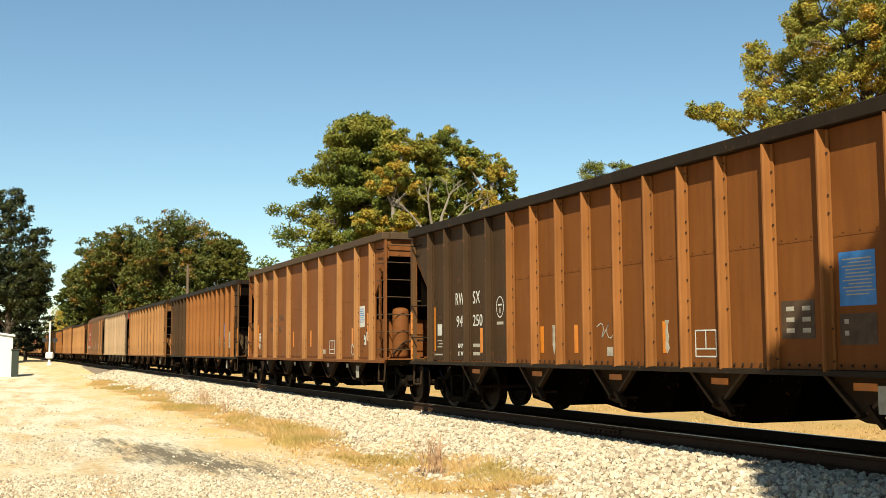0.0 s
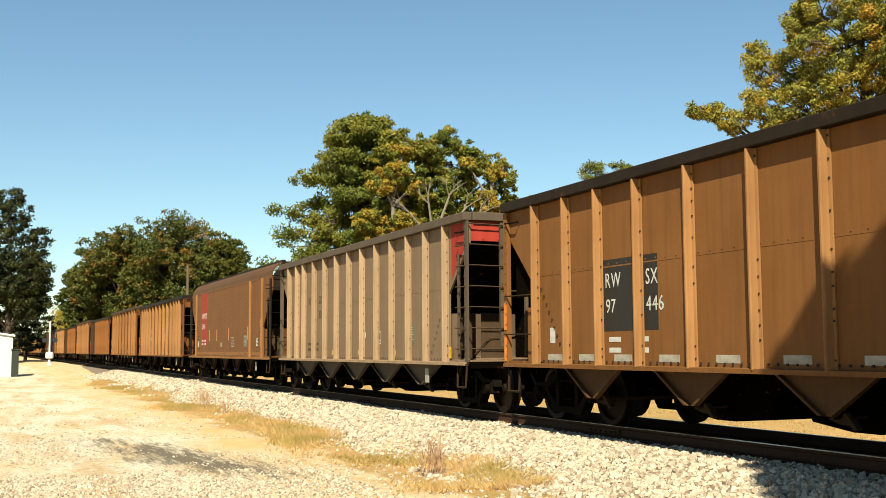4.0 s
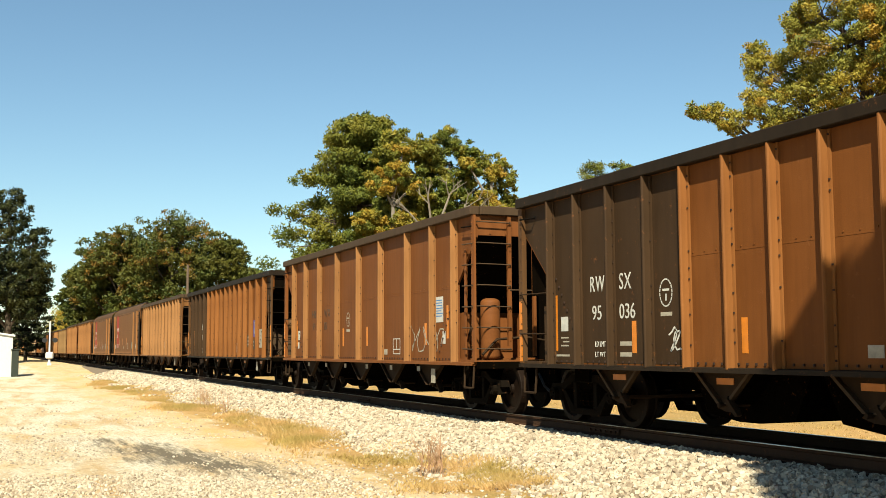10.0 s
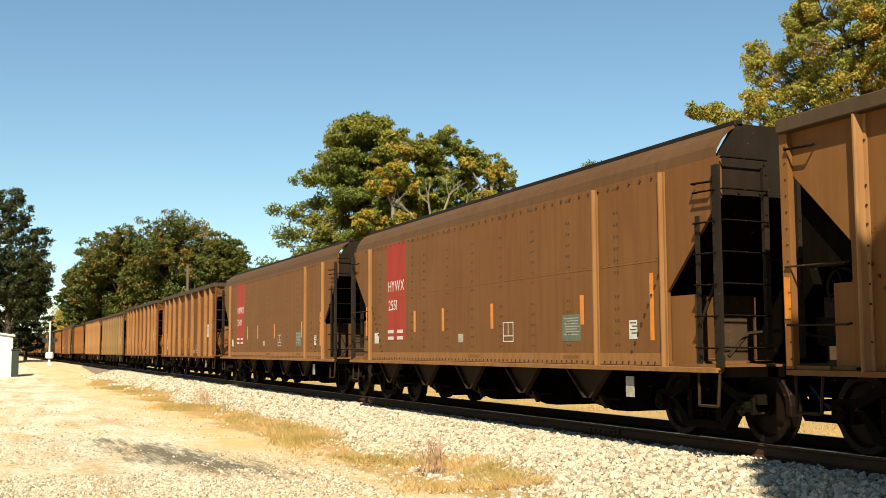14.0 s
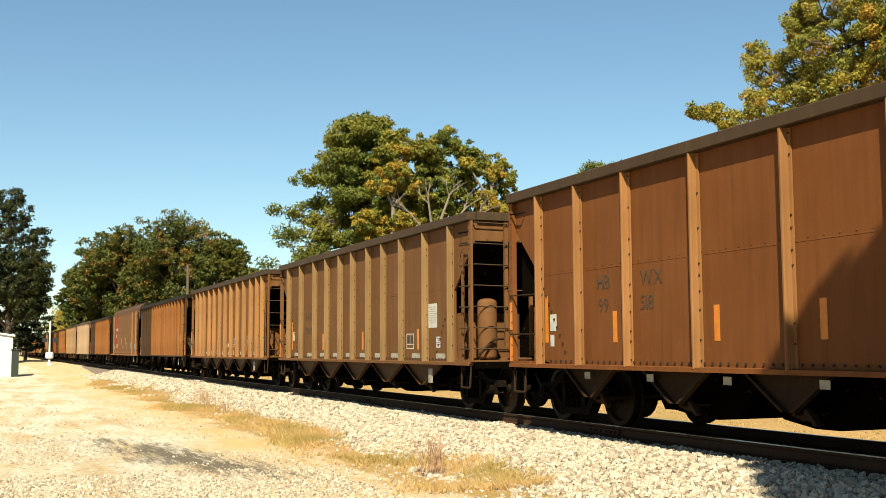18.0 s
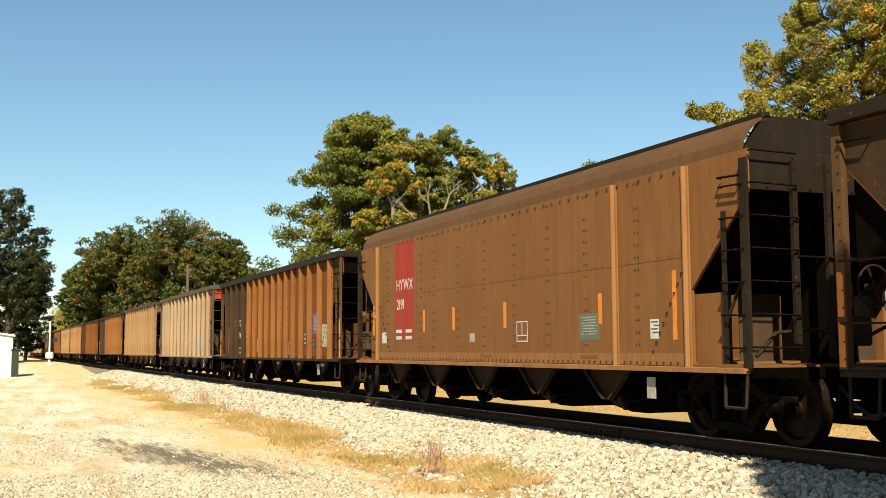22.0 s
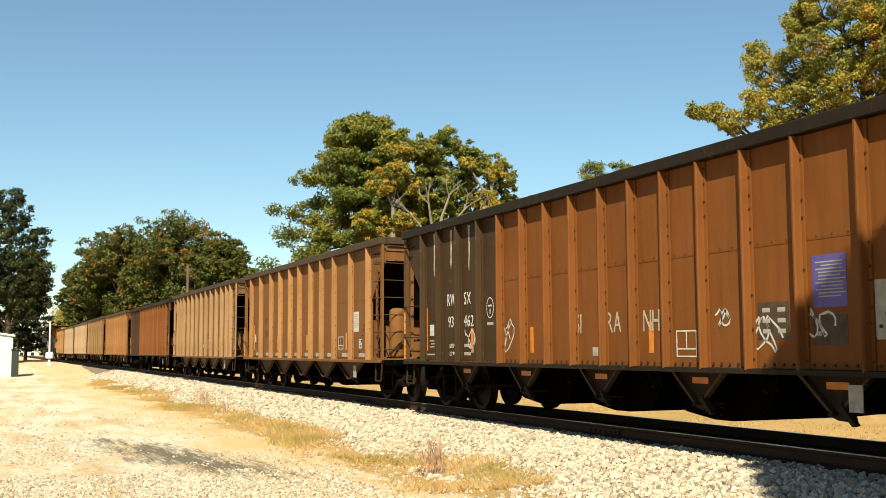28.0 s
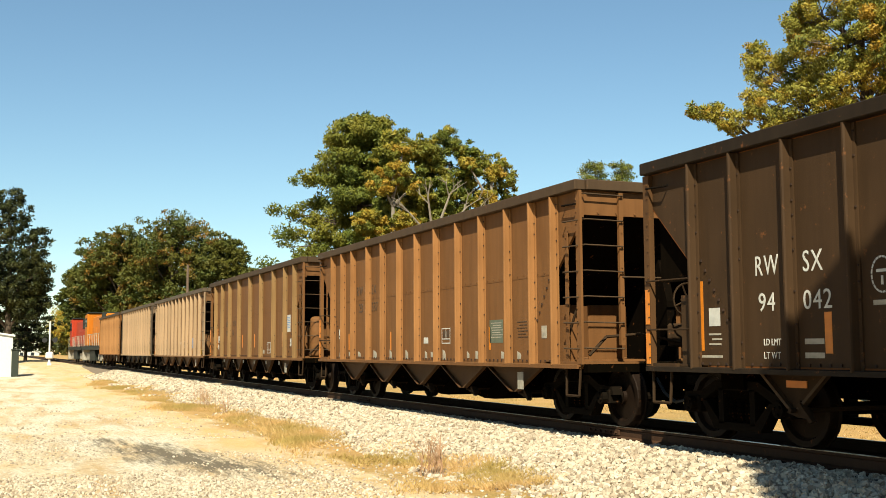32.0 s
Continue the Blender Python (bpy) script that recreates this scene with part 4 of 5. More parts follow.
def mark_A(car, num, seed, label="purple", ringed=True):
    a, b = num
    words(car, "RW", 2.36, 2.02, 0.33, M["white"], 0.72)
    words(car, "SX", 3.16, 2.02, 0.33, M["white"], 0.78)
    words(car, a, 2.40, 1.61, 0.30, M["white"], 0.95)
    words(car, b, 3.15, 1.61, 0.30, M["white"], 0.95)
    words(car, "LD LMT", 2.47, 1.22, 0.11, M["white"], 0.8)
    words(car, "LT WT", 2.47, 1.07, 0.11, M["white"], 0.8)
    for z in (1.26, 1.11):
        plate(car, "lettering_bar", 3.3, z, 0.30, 0.06, M["label"])
    strip(car, 1.27, 1.59, 0.86, 0.14)
    plate(car, "label_plate", 1.56, 1.57, 0.22, 0.22, M["white"])
    lines(car, 1.56, 1.36, 0.24, 3, M["label"])
    plate(car, "lettering_bar", 1.45, 1.09, 0.5, 0.03, M["label"])
    strip(car, 3.52, 1.35, 0.44)
    for x in (5.85, 6.95, 9.3) if seed == 0 else (5.9, 9.38):
        strip(car, x, 1.34, 0.42)
    plate(car, "small_stencil", 7.95, 1.15, 0.22, 0.13, M["label"])
    if ringed:
        ring(car, 4.30, 1.92, 0.15, M["white"])
        plate(car, "lettering_bar", 4.30, 1.64, 0.26, 0.05, M["label"])
    outline(car, 10.18, 1.25, 0.44, 0.34, M["white"])
    plate(car, "stencil_panel", 11.86, 1.50, 0.54, 0.42, M["ghost"])
    for dx in (-0.12, 0.14):
        for dz in (0.12, 0.0, -0.12):
            plate(car, "lettering_bar", 11.86 + dx, 1.50 + dz, 0.13, 0.05, M["label"], proud=0.012)
    plate(car, "stencil_panel", 12.76, 1.38, 0.52, 0.32, M["ghost"])
    for dz in (0.06, -0.06):
        plate(car, "lettering_bar", 12.60, 1.40 + dz, 0.06, 0.05, M["label"], proud=0.012)
    if label:
        placard(car, 12.77, 1.90, 0.51, 0.56, label, "label", 11)
    plate(car, "pale_label", 13.62, 1.57, 0.42, 0.6, M["label"])


def mark_B(car, name=("HB", "WX"), num=("99", "637"), ringed=False):
    m = M["ghost"]
    words(car, name[0], 3.08, 2.05, 0.29, m, 1.05)
    words(car, name[1], 4.22, 2.05, 0.29, m, 1.0)
    words(car, num[0], 3.12, 1.72, 0.28, m, 1.0)
    words(car, num[1], 4.22, 1.72, 0.28, m, 1.0)
    if ringed:
        ring(car, 6.3, 1.93, 0.14, M["label"])
        plate(car, "lettering_bar", 6.3, 1.66, 0.28, 0.06, M["label"])
    strip(car, 1.50, 1.66, 0.74, 0.10)
    plate(car, "label_plate", 1.72, 1.60, 0.2, 0.26, M["white"])
    plate(car, "label_plate", 1.68, 1.32, 0.12, 0.18, M["white"])
    for x in (3.55, 5.9, 7.75, 11.45):
        strip(car, x, 1.5, 0.44)
    strip(car, 12.6, 1.72, 0.64, 0.09)
    plate(car, "small_stencil", 9.05, 1.14, 0.21, 0.12, M["label"])
    outline(car, 9.75, 1.26, 0.44, 0.34, M["white"])
    placard(car, 12.12, 1.97, 0.52, 0.5, "white", "blue", 7)
    plate(car, "label_plate", 12.42, 1.42, 0.14, 0.24, M["white"])
    for k in range(10):
        plate(car, "bolt_head", 11.95 + k * 0.09, 1.15 + k * 0.105, 0.03, 0.03, M["ghost"])
    for k in range(6):
        x = 2.75 + 1.66 * k
        plate(car, "latch_tag", x, SILL - 0.14, 0.16, 0.10, M["label"])


def mark_T(car, num=("23", "274"), ink="ghost", white_bits=True, green=True):
    m = M[ink]
    words(car, "RW", 2.93, 2.47, 0.31, m, 0.85)
    words(car, "SX", 4.02, 2.47, 0.31, m, 0.85)
    words(car, num[0], 3.1, 2.07, 0.30, m, 0.95)
    words(car, num[1], 4.02, 2.07, 0.30, m, 0.95)
    plate(car, "label_plate", 1.55, 1.58, 0.16, 0.24, M["white"])
    outline(car, 8.45, 1.45, 0.42, 0.30, M["white"])
    plate(car, "stencil_block", 8.36, 1.49, 0.13, 0.14, M["ghost"])
    plate(car, "stencil_block", 8.54, 1.49, 0.13, 0.14, M["ghost"])
    plate(car, "small_stencil", 7.4, 1.37, 0.24, 0.12, M["white"])
    if green:
        placard(car, 10.72, 1.5, 0.54, 0.4, "teal", "label", 7)
        lines(car, 11.72, 1.64, 0.36, 6, M["ghost"], step=0.05, h=0.012)
    plate(car, "label_plate", 12.5, 1.46, 0.17, 0.2, M["label"])
    for x in (2.3, 5.3, 8.0, 10.45):
        strip(car, x, 1.38, 0.4, 0.07)
    strip(car, 12.78, 1.57, 0.86, 0.06)
    if white_bits:
        rnd = random.Random(4)
        for x in (1.6, 2.35, 3.1, 3.65, 4.25, 5.3, 5.75, 6.3, 7.4, 7.75, 8.35, 9.5, 9.95, 11.0, 11.6):
            def bit(bm):
                prism(bm, [(-0.15, -0.09), (0.15, -0.09), (0.15, 0.0), (0.12, 0.035), (0.0, 0.07), (-0.15, 0.09)], "y", -0.002, 0.004)
            part("paint_patch", cached("paint_patch", bit), M["label"], car, at=Matrix.Translation((x, -HALF + 0.0185, 1.09)) @ Matrix.Diagonal((rnd.choice((-1, 1)) * rnd.uniform(0.35, 0.85), 1, rnd.uniform(0.5, 1.1), 1)))


def base_bars(car, xs, m="label"):
    for a, b in zip(xs, xs[1:]):
        plate(car, "base_stencil", (a + b) / 2 + 0.03, 1.06, 0.46, 0.10, M[m])


def mark_C(car, num):
    plate(car, "red_stripe", 2.76, 2.45, 1.16, 2.12, M["red"], "red vertical stripe")
    words(car, "HYWX", 2.30, 2.46, 0.33, M["white"], 0.92)
    words(car, num, 2.31, 2.05, 0.31, M["white"], 1.02)
    for dx in (2.45, 3.03):
        for z in (1.58, 1.44):
            plate(car, "lettering_bar", dx, z, 0.36, 0.07, M["white"], proud=0.014)
    strip(car, 0.78, 1.85, 0.67, 0.08)
    plate(car, "label_plate", 1.5, 1.45, 0.28, 0.24, M["white"])
    for x in (3.9, 5.43, 7.68, 10.85):
        strip(car, x, 1.77, 0.44)
    strip(car, 12.72, 1.75, 0.9, 0.09)
    outline(car, 8.33, 1.48, 0.40, 0.34, M["white"])
    plate(car, "small_stencil", 6.3, 1.40, 0.22, 0.16, M["label"])
    placard(car, 10.52, 1.51, 0.56, 0.40, "teal", "label", 7)
    placard(car, 12.25, 1.45, 0.2, 0.26, "white", "ghost", 4)
    def rivets(bm):
        for x in (1.9, 3.9, 4.6, 5.8, 7.0, 8.2, 9.4, 10.6, 12.0):
            for k in range(14):
                z = 1.25 + k * 0.17
                if k % 7 != 5:
                    box(bm, x - 0.05, x - 0.026, -HALF + 0.010, -HALF + 0.02, z - 0.011, z + 0.011)
                    box(bm, x + 0.026, x + 0.05, -HALF + 0.010, -HALF + 0.02, z - 0.011, z + 0.011)
        for k in range(44):
            x = 0.9 + k * 0.28
            box(bm, x - 0.016, x + 0.016, -HALF - 0.002, -HALF + 0.02, 3.47, 3.50)
    tagged(part("rivet_row", cached("rivets", rivets), M["ghost"], car), "rows of dark rivet heads", kind="stuff")
    plate(car, "lower_flange", 7.05, 1.05, 11.9, 0.16, M["brown_rib"], "pale dusty lower flange", proud=0.02)
    for x in (6.9, 10.5):
        plate(car, "lettering_bar", x, 1.07, 0.5, 0.05, M["smooth"], proud=0.026)


def mark_D(car, num, blue=True):
    words(car, "RW", 2.95, 2.42, 0.30, M["ghost"], 0.85)
    words(car, "SX", 3.86, 2.42, 0.30, M["ghost"], 0.85)
    words(car, num[0], 3.15, 2.03, 0.30, M["ghost"], 0.95)
    words(car, num[1], 3.86, 2.03, 0.30, M["ghost"], 0.95)
    bars2(car, 3.0, 1.35, "ghost")
    plate(car, "yellow_panel", 1.6, 1.14, 0.44, 0.22, M["yellow"])
    plate(car, "label_plate", 1.55, 1.6, 0.19, 0.2, M["white"])
    plate(car, "label_plate", 2.25, 1.26, 0.23, 0.22, M["white"])
    ring(car, 5.4, 2.28, 0.15, M["ghost"])
    for x in (5.3, 7.45, 9.65):
        plate(car, "reflector", x, 1.12, 0.42, 0.11, M["yellow"])
    outline(car, 8.7, 1.46, 0.38, 0.28, M["white"])
    plate(car, "stencil_block", 8.7, 1.49, 0.30, 0.14, M["ghost"])
    plate(car, "small_stencil", 7.7, 1.53, 0.25, 0.12, M["white"])
    placard(car, 10.75, 1.5, 0.46, 0.42, "blue" if blue else "teal", "label", 6)
    plate(car, "yellow_panel", 12.72, 1.13, 0.44, 0.22, M["yellow"])
    plate(car, "label_plate", 12.7, 1.5, 0.16, 0.26, M["label"])


def mark_L(car, num, backing, sticker):
    plate(car, "stencil_panel", 3.75, 1.95, 1.5, 1.02, M[backing], "dark painted number panel")
    words(car, "RW", 3.18, 2.06, 0.30, M["white"], 0.8)
    words(car, "SX", 4.22, 2.06, 0.30, M["white"], 0.8)
    words(car, num[0], 3.18, 1.70, 0.28, M["white"], 0.95)
    words(car, num[1], 4.22, 1.70, 0.28, M["white"], 0.95)
    bars2(car, 3.4, 1.32)
    strip(car, 2.9, 1.7, 0.5)
    strip(car, 9.1, 1.85, 0.42, 0.13)
    plate(car, "label_plate", 1.55, 1.4, 0.16, 0.24, M["white"])
    outline(car, 11.75, 1.38, 0.5, 0.32, M["white"])
    placard(car, 12.75, 1.68, 0.46, 0.52, sticker, "ghost", 7)
    plate(car, "pale_label", 13.62, 1.62, 0.34, 0.46, M["label"])
    plate(car, "label_plate", 13.65, 1.28, 0.2, 0.2, M["white"])


LEFT = [-25.25, -40.55, -57.4, -74.1, -89.57, -105.35, -122.24, -137.5, -154.4, -169.93, -186.7, -202.4, -218.05, -233.86, -248.87, -264.35, -280.05,
        -295.43, -312.16, -328.1, -344.6, -360.15, -375.75, -392.33, -409.2, -424.7, -440.1, -456.76, -472.35, -487.7, -503.0, -518.3, -533.4]
PLAN = "A B A L D C L B A B A T C C B B E T A C A D T A A E T A T B D D T".split()
LABELS = {"A": "rust-brown ribbed coal hopper car with a blackish end panel", "B": "brown coal hopper car with nine widely spaced ribs",
          "T": "dusty tan coal hopper car with closely spaced pale ribs", "E": "olive-brown coal hopper car with unevenly spaced pale ribs",
          "L": "long dusty brown hopper car with a dark number panel", "C": "smooth-sided brown hopper car with a red stripe and rounded top",
          "D": "pale grey aluminium coal hopper car with bright ribs"}
SKINS = {3: ("tan", "tan_rib"), 22: ("khaki", "khaki_rib"), 25: ("tan", "tan_rib"), 26: ("khaki", "khaki_rib"), 30: ("khaki", "grey_rib"), 24: ("rust", "rust"), 27: ("brown", "brown"), 28: ("olive", "brown_rib"), 29: ("olive", "olive_rib")}
SAYS = {22: "khaki-grey coal hopper car with pale ribs and a green placard", 24: "rust-brown hopper car with white graffiti and peeling paint runs", 26: "khaki hopper car with an orange corner panel",
        9: "brown coal hopper car with pale graffiti near its end", 21: "pale grey aluminium hopper car with a red end panel", 4: "pale grey aluminium hopper car with a red end panel"}
NUMBERS = {0: ("94", "250"), 2: ("94", "915"), 8: ("95", "036"), 10: ("94", "760"), 18: ("94", "568"), 20: ("94", "968"), 23: ("94", "824"), 24: ("93", "462"), 27: ("94", "042")}
CARS = []
for i, k in enumerate(PLAN):
    spec = dict(KINDS[k])
    if i in SKINS:
        spec["skin"], spec["rib"] = SKINS[i]
    spec["red"] = i in (4, 21)
    car = make_car(spec, SAYS.get(i, LABELS[k]))
    CARS.append((car, LEFT[i], spec))
    if k == "A":
        SHIFT[0] = -0.2
        mark_A(car, NUMBERS[i], i, "blue" if i in (0, 27) else "purple")
        SHIFT[0] = 0.0
    elif k == "B":
        SHIFT[0] = -0.36
        mark_B(car, num={14: ("99", "637"), 15: ("99", "518"), 7: ("99", "213")}.get(i, ("99", "161")), ringed=i == 9)
        SHIFT[0] = 0.0
    elif k == "T":
        mark_T(car, {17: ("23", "274"), 11: ("23", "320"), 26: ("901", "149")}.get(i, ("23", "587")), "letter_black" if i == 26 else "ghost", i in (11, 17, 28))
    elif k == "C":
        SHIFT[0] = 0.15
        mark_C(car, {5: "2043", 12: "2551", 13: "2348", 19: "2191"}[i])
        SHIFT[0] = 0.0
    elif k == "D":
        mark_D(car, ("12", "128") if i == 21 else ("12", "30"), i != 4)
    elif k == "E":
        base_bars(car, spec["at"])
        words(car, "RWSX", 2.62, 2.0, 0.29, M["ghost"], 0.95)
        words(car, "20720" if i == 16 else "23587", 2.62, 1.62, 0.28, M["ghost"], 0.95)
        placard(car, 12.0 if i == 16 else 11.95, 1.86, 0.48, 0.48, "white", "label", 8)
        outline(car, 10.75, 1.36, 0.42, 0.32, M["white"])
        plate(car, "stencil_block", 10.75, 1.40, 0.32, 0.14, M["ghost"])
        placard(car, 12.3, 1.33, 0.2, 0.22, "white", "purple", 4)
        plate(car, "label_plate", 1.32, 1.58, 0.18, 0.24, M["white"])
        strip(car, 1.15, 1.6, 0.8, 0.12)
        for x in (4.3, 7.6, 11.2):
            strip(car, x, 1.4, 0.42)
    elif k == "L":
        base_bars(car, spec["at"])
        mark_L(car, ("97", "446") if i == 3 else ("97", "089"), "letter_black" if i == 3 else "ghost", "orange" if i == 3 else "yellow")
    if i == 0:
        for x, z, h in ((6.05, 1.33, 0.46), (9.15, 1.34, 0.44)):
            drip(car, x, z + h / 2, h, int(x * 10))
        scribble(car, 7.6, 1.45, 0.4, 0.3, 3, "label", 4, 0.01)
    if i == 8:
        scribble(car, 4.3, 1.3, 0.2, 0.42, 41, "white", 4, 0.014)
    if i == 9:
        scribble(car, 11.1, 1.4, 1.9, 0.7, 9, "label", 9)
    if i == 1:
        scribble(car, 11.2, 1.2, 0.4, 0.35, 5, "white", 5, 0.012)
        scribble(car, 12.3, 1.5, 0.3, 0.3, 6, "white", 4, 0.012)
    if i == 24:
        for n_, x in enumerate((0.75, 1.5, 2.35, 3.2)):
            drip(car, x, 3.48, 0.75 + 0.1 * (n_ % 2), 60 + n_)
        for n_, (x, z, w, h) in enumerate(((3.3, 1.35, 0.5, 0.5), (4.75, 1.42, 0.5, 0.7), (10.75, 1.55, 0.24, 0.28), (11.5, 1.35, 0.40, 0.55), (12.35, 1.45, 0.45, 0.4))):
            scribble(car, x, z, w, h, 20 + n_, "white", 5)
        for text, x in (("ESI", 7.0), ("RA", 8.05), ("NH", 9.0)):
            words(car, text, x, 1.42, 0.42, M["label"], 0.7)
    if i in (4, 21):
        L = spec["L"]
        def red_end(bm):
            prism(bm, [(L - 0.82, 3.56), (L - 0.06, 3.56), (L - 0.06, 3.20), (L - 0.82, 2.5)], "y", -HALF + 0.0165, -HALF + 0.0225)
        part("red_panel", cached("red_panel", red_end), M["red"], car, "dull red end panel")
        for text, y, z in (("COUPLER", -0.62, 3.36), ("END", -0.62, 3.24)):
            at = y
            for ch in text:
                me = text_mesh(ch, 0.11)
                lo, hi = min(v.co.x for v in me.vertices), max(v.co.x for v in me.vertices)
                part("letter", me, M["white"], car, at=Matrix.Translation((L + 0.004, at - lo, z)) @ Matrix.Rotation(radians(90), 4, "Z") @ Matrix.Rotation(radians(90), 4, "X"))
                at += hi - lo + 0.012
    if i == 26:
        def orange_end(bm):
            prism(bm, [(0.05, 3.56), (0.85, 3.56), (0.85, 2.45), (0.05, 3.2)], "y", -HALF + 0.0165, -HALF + 0.0225)
        part("orange_panel", cached("orange_panel", orange_end), M["orange"], car, "orange corner panel")
        plate(car, "name_plate", 3.62, 2.58, 1.6, 0.34, M["khaki_rib"])


# ---- the locomotive at the tail of the train
def make_locomotive(label, front, hood):
    """x from its right coupler end, running back to the left; the cab stands at the left end."""
    lo = tagged(new("locomotive"), label, "locomotive", "locomotives of the coal train")
    def p(name, mat, *boxes, bev=0.04, **kw):
        bm = bmesh.new()
        for b in boxes:
            box(bm, *b, bev)
        return part(name, bm, M[mat], lo, **kw)
    p("underframe", "loco_dark", (-17.6, 0.0, -1.5, 1.5, 1.25, 1.6))
    p("fuel_tank", "loco_dark", (-11.4, -6.4, -1.35, 1.35, 0.35, 1.25))
    hoodp = p("long_hood", hood, (-12.6, -0.7, -1.05, 1.05, 1.6, 4.15), bev=0.08)
    p("radiator", "loco_dark", (-3.6, -0.9, -1.12, 1.12, 3.3, 4.25))
    cab = p("cab", front, (-15.2, -12.6, -1.5, 1.5, 1.6, 4.5), bev=0.12)
    p("cab_roof", "loco_dark", (-15.3, -12.5, -1.45, 1.45, 4.5, 4.62))
    p("nose", front, (-17.0, -15.2, -1.0, 1.0, 1.6, 3.3), bev=0.2)
    for x in (-14.5, -13.3):
        bm = bmesh.new()
        box(bm, x - 0.4, x + 0.4, -1.525, -1.49, 3.3, 4.1, 0.02)
        part("side_window", bm, M["glass"], cab)
    for k in range(9):
        bm = bmesh.new()
        box(bm, -12.2 + k * 1.25, -11.2 + k * 1.25, -1.075, -1.04, 1.8, 3.2, 0.01)
        part("hood_door", bm, M[hood], hoodp)
    for k in range(3):
        bm = bmesh.new()
        tube(bm, (-7.0 + k * 1.3, 0, 4.15), (-7.0 + k * 1.3, 0, 4.32), 0.55, sides=14)
        part("fan", bm, M["loco_dark"], hoodp)
    for k in range(11):
        bm = bmesh.new()
        tube(bm, (-17.2 + k * 1.66, -1.46, 1.6), (-17.2 + k * 1.66, -1.46, 2.6), 0.025, sides=5)
        part("stanchion", bm, M["label"], lo)
    bm = bmesh.new()
    tube(bm, (-17.2, -1.46, 2.6), (-0.6, -1.46, 2.6), 0.025, sides=5)
    part("handrail", bm, M["label"], lo)
    p("pilot", "label", (-17.9, -17.5, -1.45, 1.45, 0.3, 1.5))
    for x in (-3.2, -14.4):
        tr = new("truck")
        tr.parent = lo
        tr.location = (x, 0, 0)
        bm = bmesh.new()
        prism(bm, [(-2.0, 0.55), (-1.9, 0.95), (1.9, 0.95), (2.0, 0.55), (1.0, 0.4), (-1.0, 0.4)], "y", -1.2, -1.0)
        part("side_frame", bm, M["label"], tr)
        for dx in (-1.37, 1.37):
            bm = bmesh.new()
            tube(bm, (0, -0.95, 0), (0, 0.95, 0), 0.09)
            for s in (-1, 1):
                tube(bm, (0, s * 0.68, 0), (0, s * 0.82, 0), 0.5, sides=22)
            ax = part("wheelset", bm, M["wheel"], lo, at=(x + dx, 0, 0.5))
            WHEELS.append((ax, x + dx))
    return lo


LOCOS = [(make_locomotive("orange locomotive with a dark radiator pushing the train", "loco_orange", "loco_orange"), -534.2),
         (make_locomotive("red locomotive with pale handrails at the tail", "loco_red", "loco_red"), -553.1)]


# ---------------------------------------------------------------- trees
def tree_mesh(name, blobs, leaf, count, seed, mat, droop=0.0):
    """A crown of small bent leaf sprays scattered in the shells of many clumps."""
    rnd = np.random.RandomState(seed)
    tot = sum(b[3] ** 2 for b in blobs)
    V, F = [], []
    for cx, cy, cz, r in blobs:
        n = int(count * r * r / tot)
        d = rnd.normal(size=(n, 3))
        ball = d / np.linalg.norm(d, axis=1)[:, None] * rnd.rand(n, 1) ** 0.45
        c = np.array([cx, cy, cz]) + ball * (r * rnd.uniform(0.75, 1.25, size=3) * (1, 1, 0.72))
        u = rnd.normal(size=(n, 3))
        u[:, 2] -= droop
        u /= np.linalg.norm(u, axis=1)[:, None]
        w = np.cross(u, d + rnd.normal(size=(n, 3)) * 0.6)
        w /= np.linalg.norm(w, axis=1)[:, None] + 1e-6
        s = leaf * (0.6 + 0.8 * rnd.rand(n))[:, None]
        nn = np.cross(u, w) * s * 0.25
        V.append(np.stack([c - u * s, c - w * s * 0.45 + nn, c + u * s, c + w * s * 0.45 + nn], 1).reshape(-1, 3))
    V = np.concatenate(V)
    n = len(V) // 4
    me = bpy.data.meshes.new(name)
    me.vertices.add(n * 4)
    me.vertices.foreach_set("co", V.ravel())
    me.loops.add(n * 6)
    idx = np.arange(n)[:, None] * 4 + np.array([0, 1, 2, 0, 2, 3])
    me.loops.foreach_set("vertex_index", idx.ravel().astype(np.int32))
    me.polygons.add(n * 2)
    me.polygons.foreach_set("loop_start", np.arange(0, n * 6, 3, dtype=np.int32))
    me.update(calc_edges=True)
    me.validate()
    me.materials.append(mat)
    return me


def branch(bm, p, d, length, r, depth, rnd, tips):
    q = p + d * length
    tube(bm, p, q, r, r * 0.62, sides=6 if depth else 9, cap=False)
    if depth >= 3:
        tips.append(q)
        return
    for _ in range(3 if depth else 5):
        nd = (d + Vector((rnd.uniform(-1, 1), rnd.uniform(-1, 1), rnd.uniform(-0.3, 0.6))) * 0.8).normalized()
        branch(bm, p + d * length * rnd.uniform(0.6, 1.0), nd, length * rnd.uniform(0.5, 0.75), r * 0.5, depth + 1, rnd, tips)
    tips.append(q)


